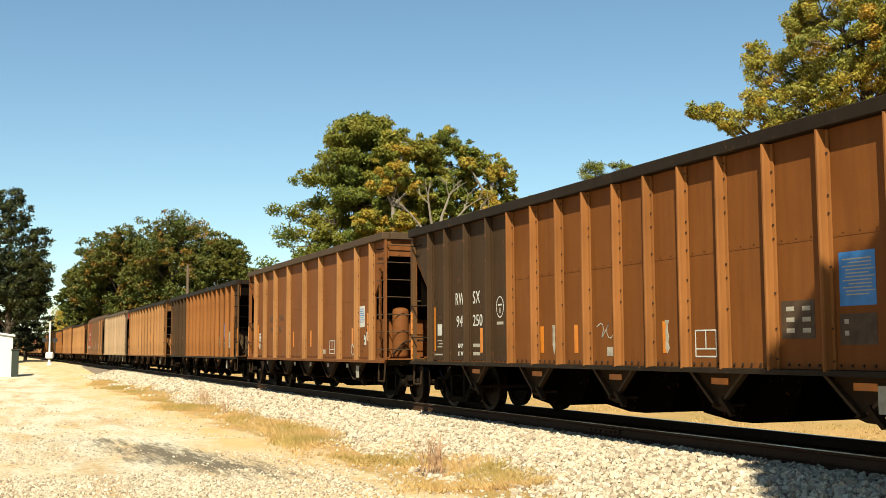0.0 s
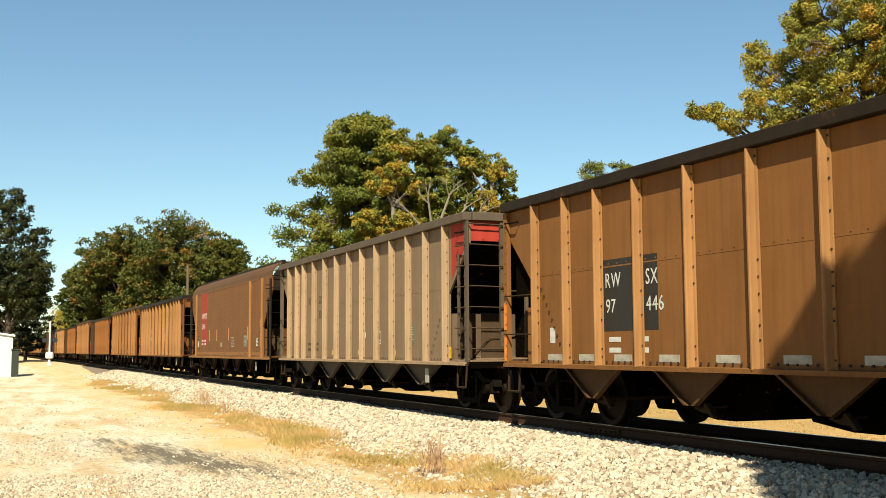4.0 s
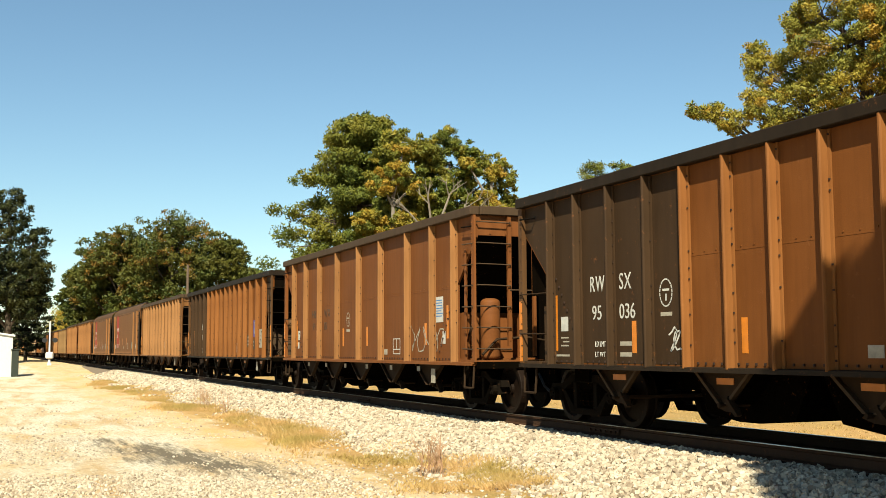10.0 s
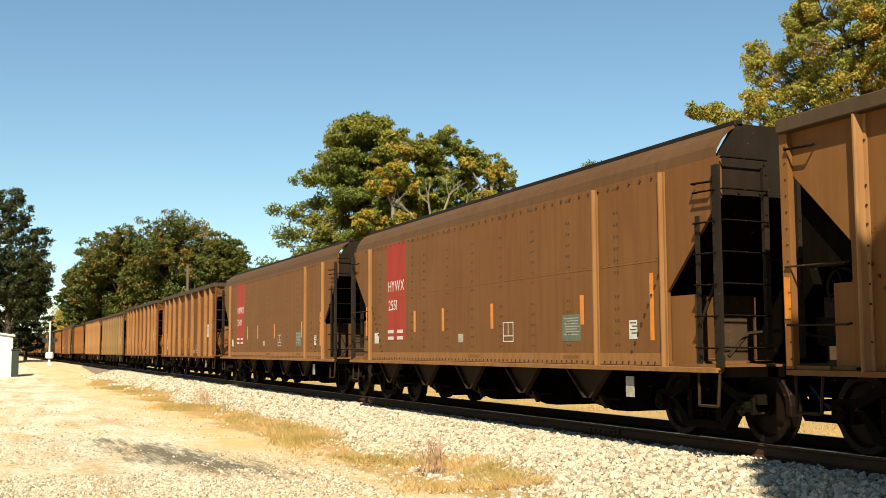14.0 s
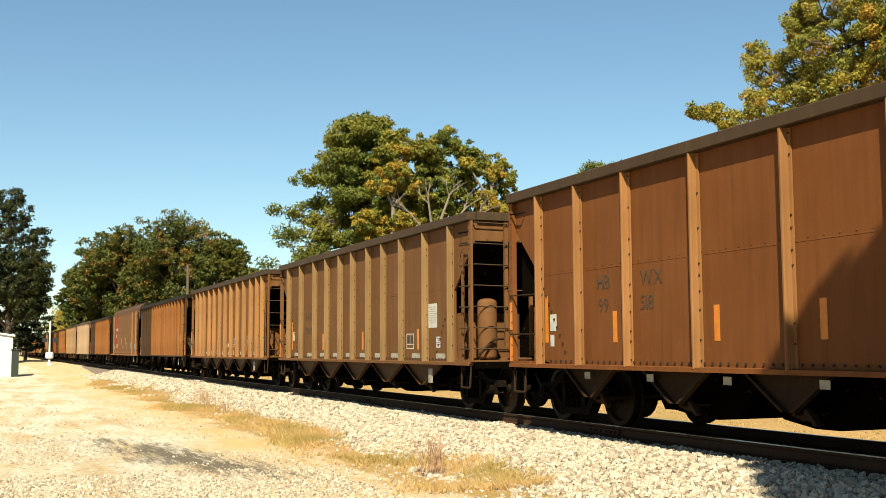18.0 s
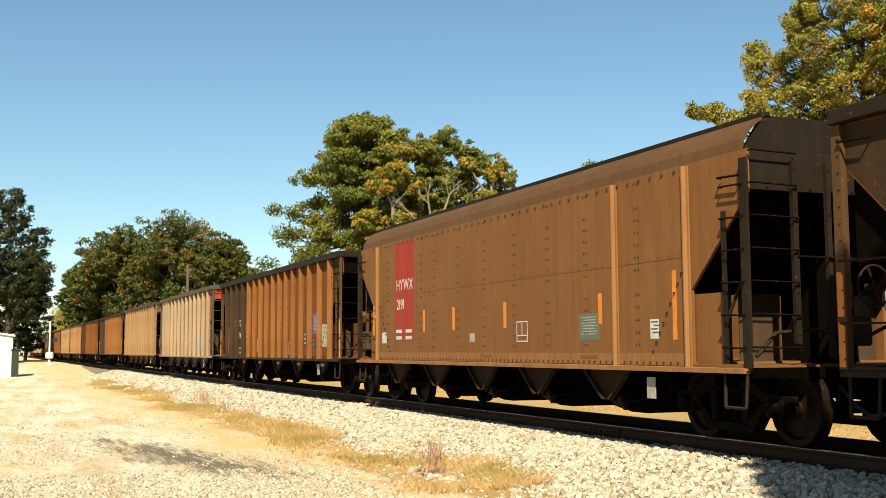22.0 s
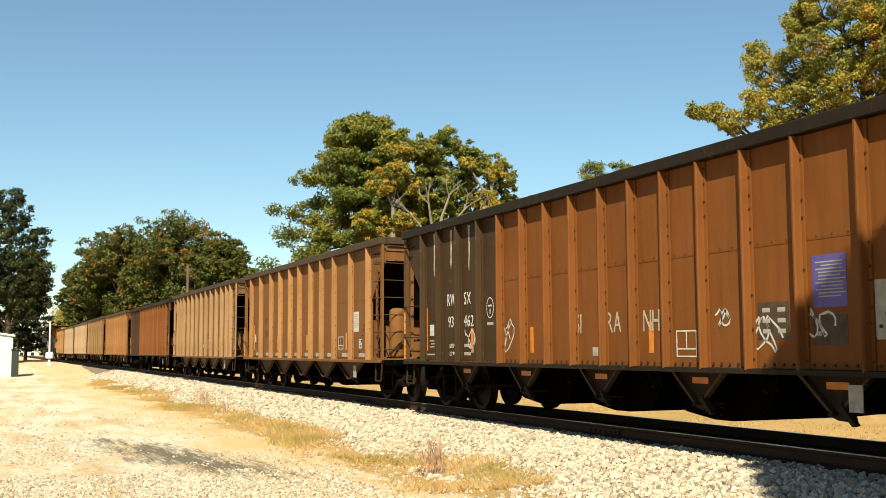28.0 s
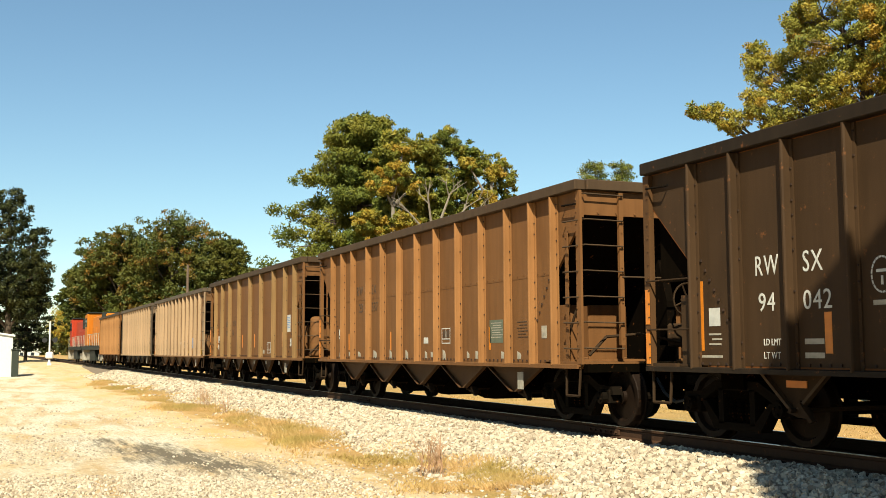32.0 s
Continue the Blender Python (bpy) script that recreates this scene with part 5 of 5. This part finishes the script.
def lobed(x, y, h, lobes, seed, mats, label, count, leaf, clump=0.55, bark="bark", thick=0.024, gaps=0.0, name="tree"):
    """A tree whose crown is made of boughs: lobes of (dx, dy, z, radius, flatness), each a loose shell of leafy clumps on its own limb."""
    rnd = random.Random(seed)
    tree = tagged(new(name), label, "tree", "trees round the railway")
    base = height(x, y) - 0.05
    tree.location = (x, y, base)
    bm, blobs = bmesh.new(), []
    low = min(z - r for _, _, z, r, _ in lobes)
    fork = max(h * 0.25, min(low, h * 0.5))
    tube(bm, (0, 0, 0), (0, 0, fork), h * thick, h * thick * 0.75, sides=10, cap=False)
    tube(bm, (0, 0, fork), (0, 0, h * 0.9), h * thick * 0.75, 0.03, sides=8, cap=False)
    for dx, dy, z, r, flat in lobes:
        c = Vector((dx, dy, z))
        root = Vector((0, 0, max(fork * 0.8, min(h * 0.8, z - 0.7 * c.xy.length - 0.5 * r))))
        knee = root.lerp(c, 0.55) + Vector((rnd.gauss(0, 0.12), rnd.gauss(0, 0.12), 0.1)) * r
        w = h * thick * 0.22 + 0.02 * r
        tube(bm, root, knee, w * 1.3, w * 0.8, sides=6, cap=False)
        tube(bm, knee, c, w * 0.8, w * 0.4, sides=6, cap=False)
        n = max(6, int(11 * (r / clump) ** 1.7))
        for k in range(n):
            d = Vector((rnd.gauss(0, 1), rnd.gauss(0, 1), rnd.gauss(0, 1))).normalized()
            p = c + Vector((d.x, d.y, d.z * flat)) * r * rnd.uniform(0.1, 1.0) ** 0.4
            if noise.noise(p * (0.9 / clump) + Vector((seed, 0, 0))) < gaps - 0.4:
                continue
            blobs.append((p.x, p.y, p.z, clump * rnd.uniform(0.45, 1.0)))
            if k % 3 == 0 and clump < 0.6 and bark == "bark":
                tube(bm, knee.lerp(c, rnd.random()), p, w * 0.35, w * 0.12, sides=4, cap=False)
    part("trunk", bm, M[bark], tree)
    for i, m in enumerate(mats):
        part("crown", tree_mesh("crown", blobs[i::len(mats)], leaf, count // len(mats), seed + i, M[m]), M[m], tree)
    return tree


def broadleaf(x, y, h, spread, seed, mats, label, count, leaf, bare=0.1):
    """A round-headed tree: boughs spread evenly over a dome."""
    rnd = random.Random(seed)
    lobes = []
    for k in range(15):
        f = (k + 0.5) / 15
        a, up = k * 2.4 + rnd.uniform(-0.3, 0.3), 1.0 - 1.85 * f
        q = math.sqrt(max(0.1, 1 - min(1, abs(up)) ** 2)) * rnd.uniform(0.55, 0.7)
        hz = h * (1 - bare) * 0.5
        lobes.append((math.cos(a) * spread * q, math.sin(a) * spread * q, h * bare + hz * (1 + up * 0.62), spread * rnd.uniform(0.36, 0.46), 0.85))
    return lobed(x, y, h, lobes, seed, mats, label, count, leaf, spread * 0.13, thick=0.014)


def pine(x, y, h, spread, seed, label, count=9000, leaf=0.2, bare=0.25, mat="pine", limbs=60, size=0.12, tiers=0):
    """tiers: the limbs stand in that many whorls, with air between them."""
    rnd = random.Random(seed)
    tree = tagged(new("pine_tree"), label, "tree", "trees round the railway")
    tree.location = (x, y, height(x, y) - 0.05)
    bm, blobs = bmesh.new(), []
    tube(bm, (0, 0, 0), (0.15, 0.1, h * 0.97), h * 0.018, h * 0.004, sides=10, cap=False)
    for k in range(limbs):
        f = (k + rnd.random()) / limbs
        if tiers:
            f = (math.floor(f * tiers) + 0.5 + rnd.gauss(0, 0.10)) / tiers
        f = min(0.985, bare + (1 - bare) * f)
        a = k * 2.4 + rnd.uniform(-0.4, 0.4)
        t = (1.0 - f) / (1 - bare)
        reach = spread * (0.22 + 0.78 * t ** 0.8) * rnd.uniform(0.62, 1.08)
        p = Vector((0.15 * f, 0.1 * f, f * h))
        q = p + Vector((math.cos(a) * reach, math.sin(a) * reach, reach * rnd.uniform(-0.08, 0.16)))
        tube(bm, p, q, 0.05 + 0.05 * (1 - f), 0.02, sides=5, cap=False)
        for u in (0.3, 0.5, 0.68, 0.82, 0.93, 1.0):
            c = p.lerp(q, u)
            j = 0.09 * reach + 0.1
            blobs.append((c.x + rnd.gauss(0, j), c.y + rnd.gauss(0, j), c.z + rnd.uniform(-0.1, 0.3), rnd.uniform(0.55, 1.15) * spread * size))
    part("trunk", bm, M["bark"], tree)
    part("crown", tree_mesh("crown", blobs, leaf, count, seed, M[mat], 0.3), M[mat], tree)
    return tree


def bare_limbs(x, y, z, seed):
    """Pale leafless limbs standing out before the crowns."""
    rnd = random.Random(seed)
    tree = tagged(new("bare_tree"), "pale leafless tree with forking bare limbs", "tree", "trees round the railway")
    tree.location = (x, y, 0)
    bm, tips = bmesh.new(), []
    tube(bm, (0, 0, -0.1), (0.1, 0.0, z), 0.22, 0.16, sides=9, cap=False)
    for dy, dz, n, r in ((-0.75, 1.0, 2.3, 0.085), (-0.25, 1.0, 2.6, 0.1), (0.18, 1.0, 2.9, 0.11), (0.62, 1.0, 2.6, 0.09), (1.25, 0.9, 2.9, 0.09)):
        d = Vector((rnd.uniform(-0.1, 0.25), dy, dz)).normalized()
        p = Vector((0.1, dy * 0.5, z - 0.3))
        tube(bm, (0.1, 0.0, z - 1.2), p, 0.13, r, sides=7, cap=False)
        knee = p + d * n * 0.5
        tube(bm, p, knee, r, r * 0.8, sides=7, cap=False)
        branch(bm, knee, (d + Vector((0.05, rnd.uniform(-0.35, 0.35), 0.1))).normalized(), n * 0.5, r * 0.75, 1, rnd, tips)
    part("limbs", bm, M["bark_pale"], tree)


# the tree group behind the second car: a tiered pine, a broad green crown, yellowing leaves and pale bare limbs
pine(-66.0, 21.6, 16.7, 6.0, 21, "tall green pine with tiered limbs behind the coal train", 90000, 0.105, 0.32, limbs=104, size=0.115, tiers=9)
lobed(-63.0, 26.3, 15.4, [(0.0, -2.6, 13.2, 2.4, 0.95), (0.3, 0.2, 13.5, 2.3, 0.9), (0.2, 2.7, 12.3, 2.1, 1.0), (0.6, 4.3, 10.3, 1.4, 0.9), (0.5, -3.6, 9.4, 2.1, 0.9), (0.3, 0.2, 9.6, 2.6, 0.9), (0.5, -1.2, 11.2, 1.8, 0.8), (0.2, 2.4, 8.6, 2.0, 0.8), (0.3, -4.9, 7.4, 1.6, 0.7)],
      23, ["pine", "oak", "pine", "pine"], "broad green tree with a rounded crown behind the train", 90000, 0.105, 0.5, "bark_pale", gaps=0.08)
lobed(-60.3, 21.9, 13.4, [(0.0, 0.1, 12.1, 1.1, 0.7), (0.1, -0.9, 11.2, 0.7, 0.7), (0.0, 0.6, 13.6, 0.6, 0.8), (0.2, -1.5, 9.0, 1.1, 0.9), (0.3, 0.5, 9.2, 0.9, 0.8), (0.2, 1.2, 11.4, 0.6, 0.7)],
      24, ["gold", "oak", "pine"], "slender tree with yellowing leaves behind the train", 20000, 0.09, 0.36, "bark_pale")
lobed(-61.0, 28.6, 13.4, [(0.0, 0.2, 12.7, 0.6, 0.9), (0.1, -0.4, 10.8, 0.9, 0.9), (0.2, 0.9, 10.0, 0.7, 0.9), (0.0, -1.6, 13.2, 0.5, 0.6)],
      26, ["gold", "oak"], "thin tree with olive and gold leaves", 10000, 0.085, 0.34, "bark_pale", gaps=0.1)
bare_limbs(-58.8, 24.0, 8.4, 28)
# tall oak standing nearer the camera
lobed(-27.6, 26.6, 16.8, [(-0.3, -0.6, 12.2, 1.7, 0.9), (-1.9, -0.9, 10.0, 1.7, 0.75), (1.2, -0.6, 9.9, 1.7, 0.8), (-4.4, -0.5, 12.0, 0.75, 0.9), (-2.1, -0.7, 11.7, 1.0, 0.9), (-1.9, -0.4, 13.6, 0.9, 0.9), (1.6, -0.6, 12.6, 1.2, 0.9), (-4.0, -0.8, 10.4, 1.0, 0.8),
      (-5.6, -0.9, 10.2, 0.62, 0.7), (-7.7, -1.0, 11.1, 0.5, 0.7), (-6.7, -1.0, 10.8, 0.5, 0.7), (-5.0, -0.4, 12.9, 0.45, 0.8), (3.0, -0.6, 11.2, 1.8, 0.9), (4.0, 0.0, 14.4, 2.0, 0.8), (1.0, 0.0, 15.0, 1.8, 0.8), (-3.3, 0.4, 13.2, 0.55, 0.8), (0.5, 2.0, 12.5, 2.2, 0.8), (-1.8, 0.2, 8.0, 1.6, 0.7), (1.6, 0.3, 7.6, 1.6, 0.7)],
      25, ["oak", "oak_green", "oak", "oak_green", "gold"], "tall olive and gold oak with gaps in its crown", 120000, 0.062, 0.38, "bark", gaps=0.3, thick=0.016)
# far row
for i, (x, y, h, r) in enumerate(((-140, 21.3, 20.6, 7.2), (-143, 15.4, 18.8, 6.2), (-138, 27.0, 17.8, 4.8), (-147, 11.9, 14.6, 3.8), (-136, 30.5, 12.6, 3.8), (-150, 18.0, 18.0, 6.5), (-128, 29.0, 9.5, 3.4))):
    broadleaf(x, y, h, r, 40 + i, ["row_leaf"] * 5 + ["row_gold"] if i < 2 else ["row_leaf"], "rounded olive green broadleaf tree in the distant row", 32000, 0.19)
for i, (x, y, h, r) in enumerate(((-205, 16.2, 10.5, 5), (-229, 15.6, 12, 5), (-190, 16.5, 8.5, 4), (-180, 13.4, 7.0, 3.0))):
    broadleaf(x, y, h, r, 60 + i, ["gold", "oak", "oak"], "yellow and green tree beside the far track", 9000, 0.2)
lobed(-150, 2.5, 22.6, [(0, -0.3, 18.8, 3.2, 1.15), (1, 2.9, 15.6, 1.9, 1.2), (1, 3.9, 12.0, 1.7, 1.0), (0, 0.6, 11.0, 4.3, 0.9), (0, -3.0, 14.0, 4.6, 1.0), (1, 2.2, 7.6, 2.6, 0.9), (0, -4.5, 8.0, 5.0, 0.8), (0.5, 3.4, 9.8, 1.6, 0.8)],
      70, ["pine_dark", "pine_dark", "shade_leaf"], "tall dark tree with ragged boughs beyond the level crossing", 45000, 0.19, 0.85)
for i, (x, y, h, r) in enumerate(((-158, -2.6, 20, 6), (-176, 5.5, 15, 4.5))):
    pine(x, y, h, r, 71 + i, "tall dark pine beyond the level crossing", 22000, 0.2, 0.1, "pine_dark", 80, 0.15)
for i, (x, y, h, r) in enumerate(((-75.4, 39.2, 13.3, 2.2), (-73.2, 43.1, 15.9, 2.6), (-72.2, 44.9, 15.9, 2.4))):
    pine(x, y, h, r, 80 + i, "far pine top showing above the cars", 14000, 0.09, 0.3, "pine", 50, 0.2)
# tree beside the lot whose shade falls on the passing cars
lobed(0.8, 3.0, 13.0, [(-0.2, 0, 12.4, 0.5, 1.1), (-0.05, 0, 11.1, 1.0, 0.9), (-1.1, 0, 12.2, 0.34, 1.0), (-1.35, 0, 11.8, 0.36, 1.0), (-0.7, 0, 11.8, 0.45, 1.0), (-0.35, 0, 12.0, 0.45, 1.0), (-1.15, 0, 11.2, 0.5, 0.9), (-0.9, 0, 9.9, 0.95, 0.9), (0.0, 0, 8.5, 1.5, 0.9), (0.9, 0, 12.0, 0.7, 0.9), (1.2, 0, 10.4, 1.2, 0.9)],
      91, ["oak", "pine"], "leafy tree beside the gravel lot shading the track", 95000, 0.10, 0.26, gaps=-0.4)


def far_woods():
    rnd = random.Random(77)
    blobs = []
    for _ in range(420):
        y = rnd.uniform(-150, 260)
        x = -330 - rnd.uniform(0, 60) if y < 90 else -330 + (y - 90) * 1.2 - rnd.uniform(0, 40)
        top = 9 + 4 * noise.noise(Vector((y * 0.05, 1.0, 0)))
        if 3 < y < 17:
            continue
        for _ in range(3):
            blobs.append((x + rnd.gauss(0, 3), y + rnd.gauss(0, 3), rnd.uniform(1, top), rnd.uniform(1.5, 3.0)))
    me = tree_mesh("far_woods", blobs, 1.1, 26000, 7, M["shade_leaf"])
    tagged(new("far_woods", me), "distant dark green woods along the horizon", "woods", kind="stuff")


far_woods()


# ---------------------------------------------------------------- far things
def build_shed():
    shed = tagged(new("shed"), "small white metal shed on the gravel lot", "shed")
    shed.location = (-83.0, -0.16, height(-83, 0.0))
    bm = bmesh.new()
    prism(bm, [(-1.7, -0.1), (1.9, -0.1), (1.9, 2.85), (0, 3.15), (-1.7, 2.85)], "x", -3.0, 0.0)
    part("wall", bm, M["shed"], shed)
    bm = bmesh.new()
    prism(bm, [(-1.85, 2.83), (0, 3.15), (2.05, 2.83), (2.05, 2.95), (0, 3.28), (-1.85, 2.95)], "x", -3.1, 0.12)
    part("roof", bm, M["shed"], shed)
    cab = tagged(new("cabinet"), "dark equipment cabinet beside the white shed", "cabinet")
    cab.location = (-82.9, 1.90, height(-83, 1.6))
    bm = bmesh.new()
    box(bm, -0.5, 0.5, -0.22, 0.25, -0.1, 1.85, 0.02)
    part("body", bm, M["darkbox"], cab)
    bm = bmesh.new()
    box(bm, -0.55, 0.55, -0.27, 0.3, 1.85, 1.92, 0.01)
    part("lid", bm, M["darkbox"], cab)


build_shed()


def build_house():
    ho = tagged(new("house"), "low white house with a gabled roof beyond the tracks", "house")
    ho.location = (-345.0, 11.2, 0.0)
    bm = bmesh.new()
    prism(bm, [(-3.4, -0.2), (3.4, -0.2), (3.4, 1.5), (0, 2.9), (-3.4, 1.5)], "x", -9.0, 0.0)
    part("wall", bm, M["shed"], ho)
    for s in (-1, 1):
        bm = bmesh.new()
        prism(bm, [(0, 2.92), (s * 3.9, 1.32), (s * 3.9, 1.52), (0, 3.14)], "x", -9.3, 0.4)
        part("roof", bm, M["shed"], ho)
    for y in (-1.5, 1.5):
        bm = bmesh.new()
        box(bm, 0.002, 0.05, y - 0.5, y + 0.5, 0.5, 1.4)
        part("window", bm, M["glass"], ho)


build_house()


def build_signal():
    sg = tagged(new("crossing_signal"), "white level crossing signal mast with crossarm lights", "crossing signal")
    sg.location = (-114.0, 5.75, height(-114, 5.75))
    bm = bmesh.new()
    tube(bm, (0, 0, 0), (0, 0, 4.3), 0.10, 0.08, sides=10)
    part("mast", bm, M["sign"], sg)
    bm = bmesh.new()
    box(bm, -0.25, 0.25, -0.2, 0.2, -0.05, 0.25, 0.03)
    tube(bm, (0, 0, 0.2), (0, 0, 0.5), 0.16, 0.12, sides=10)
    part("base", bm, M["sign"], sg)
    bm = bmesh.new()
    box(bm, -0.3, 0.3, -0.36, 0.36, 0.62, 1.30, 0.12)
    part("gate_mechanism", bm, M["sign"], sg)
    bm = bmesh.new()
    box(bm, -0.04, 0.04, -0.6, 0.6, 2.45, 2.53, 0.01)
    arm = part("crossarm", bm, M["black"], sg)
    for s in (-1, 1):
        bm = bmesh.new()
        tube(bm, (-0.06, s * 0.48, 2.45), (0.22, s * 0.48, 2.45), 0.24, sides=16)
        part("light_hood", bm, M["black"], arm)


build_signal()


def build_pole():
    po = tagged(new("utility_pole"), "weathered wooden utility pole beyond the train", "utility pole")
    po.location = (-98.6, 16.4, 0)
    bm = bmesh.new()
    tube(bm, (0, 0, -0.2), (0, 0, 9.4), 0.16, 0.11, sides=10)
    part("pole", bm, M["pole"], po)
    bm = bmesh.new()
    box(bm, -0.04, 0.04, -0.32, 0.32, 8.9, 8.98)
    part("crossarm", bm, M["pole"], po)


build_pole()


# ---------------------------------------------------------------- grass and weeds
def grass_tufts():
    rnd = random.Random(8)
    V, F = [], []
    def blade(x, y, z, h, lean):
        a = rnd.uniform(0, math.tau)
        w = 0.006 + 0.006 * rnd.random()
        dx, dy = math.cos(a), math.sin(a)
        b = len(V)
        V.extend([(x - dy * w, y + dx * w, z), (x + dy * w, y - dx * w, z), (x + dx * lean * 0.5, y + dy * lean * 0.5, z + h * 0.65), (x + dx * lean, y + dy * lean, z + h)])
        F.extend([(b, b + 1, b + 2), (b + 2, b + 3, b)])
    for _ in range(24000):
        x = -13 - 55 * rnd.random() ** 1.5
        y = 6.3 + rnd.gauss(0, 0.6) + 0.25 * math.sin(x * 0.4)
        patch = noise.noise(Vector((x * 0.3, y * 0.7, 2.0)))
        if patch + rnd.uniform(-0.3, 0.15) < -0.12 + 0.3 * abs(y - 6.3):
            continue
        z = max(height(x, y), ballast_z(y)) - 0.01
        hh = rnd.uniform(0.04, 0.11) * (1 + 1.3 * max(0.0, patch))
        for _ in range(8):
            blade(x + rnd.gauss(0, 0.06), y + rnd.gauss(0, 0.06), z, hh * rnd.uniform(0.5, 1.2), rnd.uniform(0.02, 0.10))
    # thin grass in the field beyond the rails
    for _ in range(9000):
        x, y = -7.5 - 32 * rnd.random(), 12.3 + 9 * rnd.random() ** 1.5
        if noise.noise(Vector((x * 0.5, y * 0.7, 5.0))) < -0.05:
            continue
        for _ in range(4):
            blade(x + rnd.gauss(0, 0.08), y + rnd.gauss(0, 0.08), height(x, y) - 0.01, rnd.uniform(0.03, 0.09), rnd.uniform(0.02, 0.08))
    me = bpy.data.meshes.new("dry_grass")
    me.from_pydata(V, [], F)
    me.materials.append(M["grass"])
    tagged(new("dry_grass", me), "dry yellow grass growing along the foot of the ballast", "grass", kind="stuff")


grass_tufts()


def weed(x, y, h, seed, n=14):
    rnd = random.Random(seed)
    w = tagged(new("dead_weed"), "dead brown weed standing in the ballast", "weed", "dead weeds by the track")
    w.location = (x, y, max(height(x, y), ballast_z(y)) - 0.02)
    bm = bmesh.new()
    for _ in range(n):
        p = Vector((rnd.gauss(0, 0.10), rnd.gauss(0, 0.10), 0))
        d = Vector((rnd.gauss(0, 0.22), rnd.gauss(0, 0.22), 1)).normalized()
        q = p + d * h * rnd.uniform(0.5, 1.0)
        tube(bm, p, q, 0.006, 0.003, sides=4, cap=False)
        for _ in range(5):
            m = p.lerp(q, rnd.uniform(0.3, 1.0))
            tube(bm, m, m + Vector((rnd.gauss(0, 0.06), rnd.gauss(0, 0.06), rnd.uniform(0.03, 0.14))), 0.004, 0.002, sides=4, cap=False)
    part("stems", bm, M["stem"], w)


weed(-14.9, 6.0, 0.66, 1, 30)
weed(-34.9, 6.44, 0.8, 2, 16)
weed(-37.5, 6.7, 0.6, 3, 14)
weed(-31.5, 6.3, 0.7, 4, 12)


# ---------------------------------------------------------------- movement
def motions():
    steps = [i * 1.0 for i in range(33)]
    for car, q in [(c, q) for c, q, _ in CARS] + LOCOS:
        walk(car, [(t, pose(q + DIST(t), TRACK_Y, RAIL_Z)) for t in steps])
        # wheels turn as the car rolls by
        for axle, x in [(a, x) for a, x in WHEELS if a.parent is car]:
            rows = []
            for f in range(0, 961):
                t = f / 30.0
                along = q + x + DIST(t)
                if f in (0, 960) or -42.0 < along < 1.0:
                    rows.append((t, along))
            z = axle.location.z
            first = max(rows[0][1], -42.5)
            keyed, turn, last = [], 0.0, None
            for t, along in rows:
                here = min(max(along, -43.0), 1.0)
                if last is not None:
                    turn += (here - last) / 0.457 if abs(here - last) < 0.65 else 0.0
                last = here
                keyed.append((t, Matrix.Translation((x, 0, z)) @ Matrix.Rotation(turn, 4, "Y")))
            walk(axle, keyed)


motions()
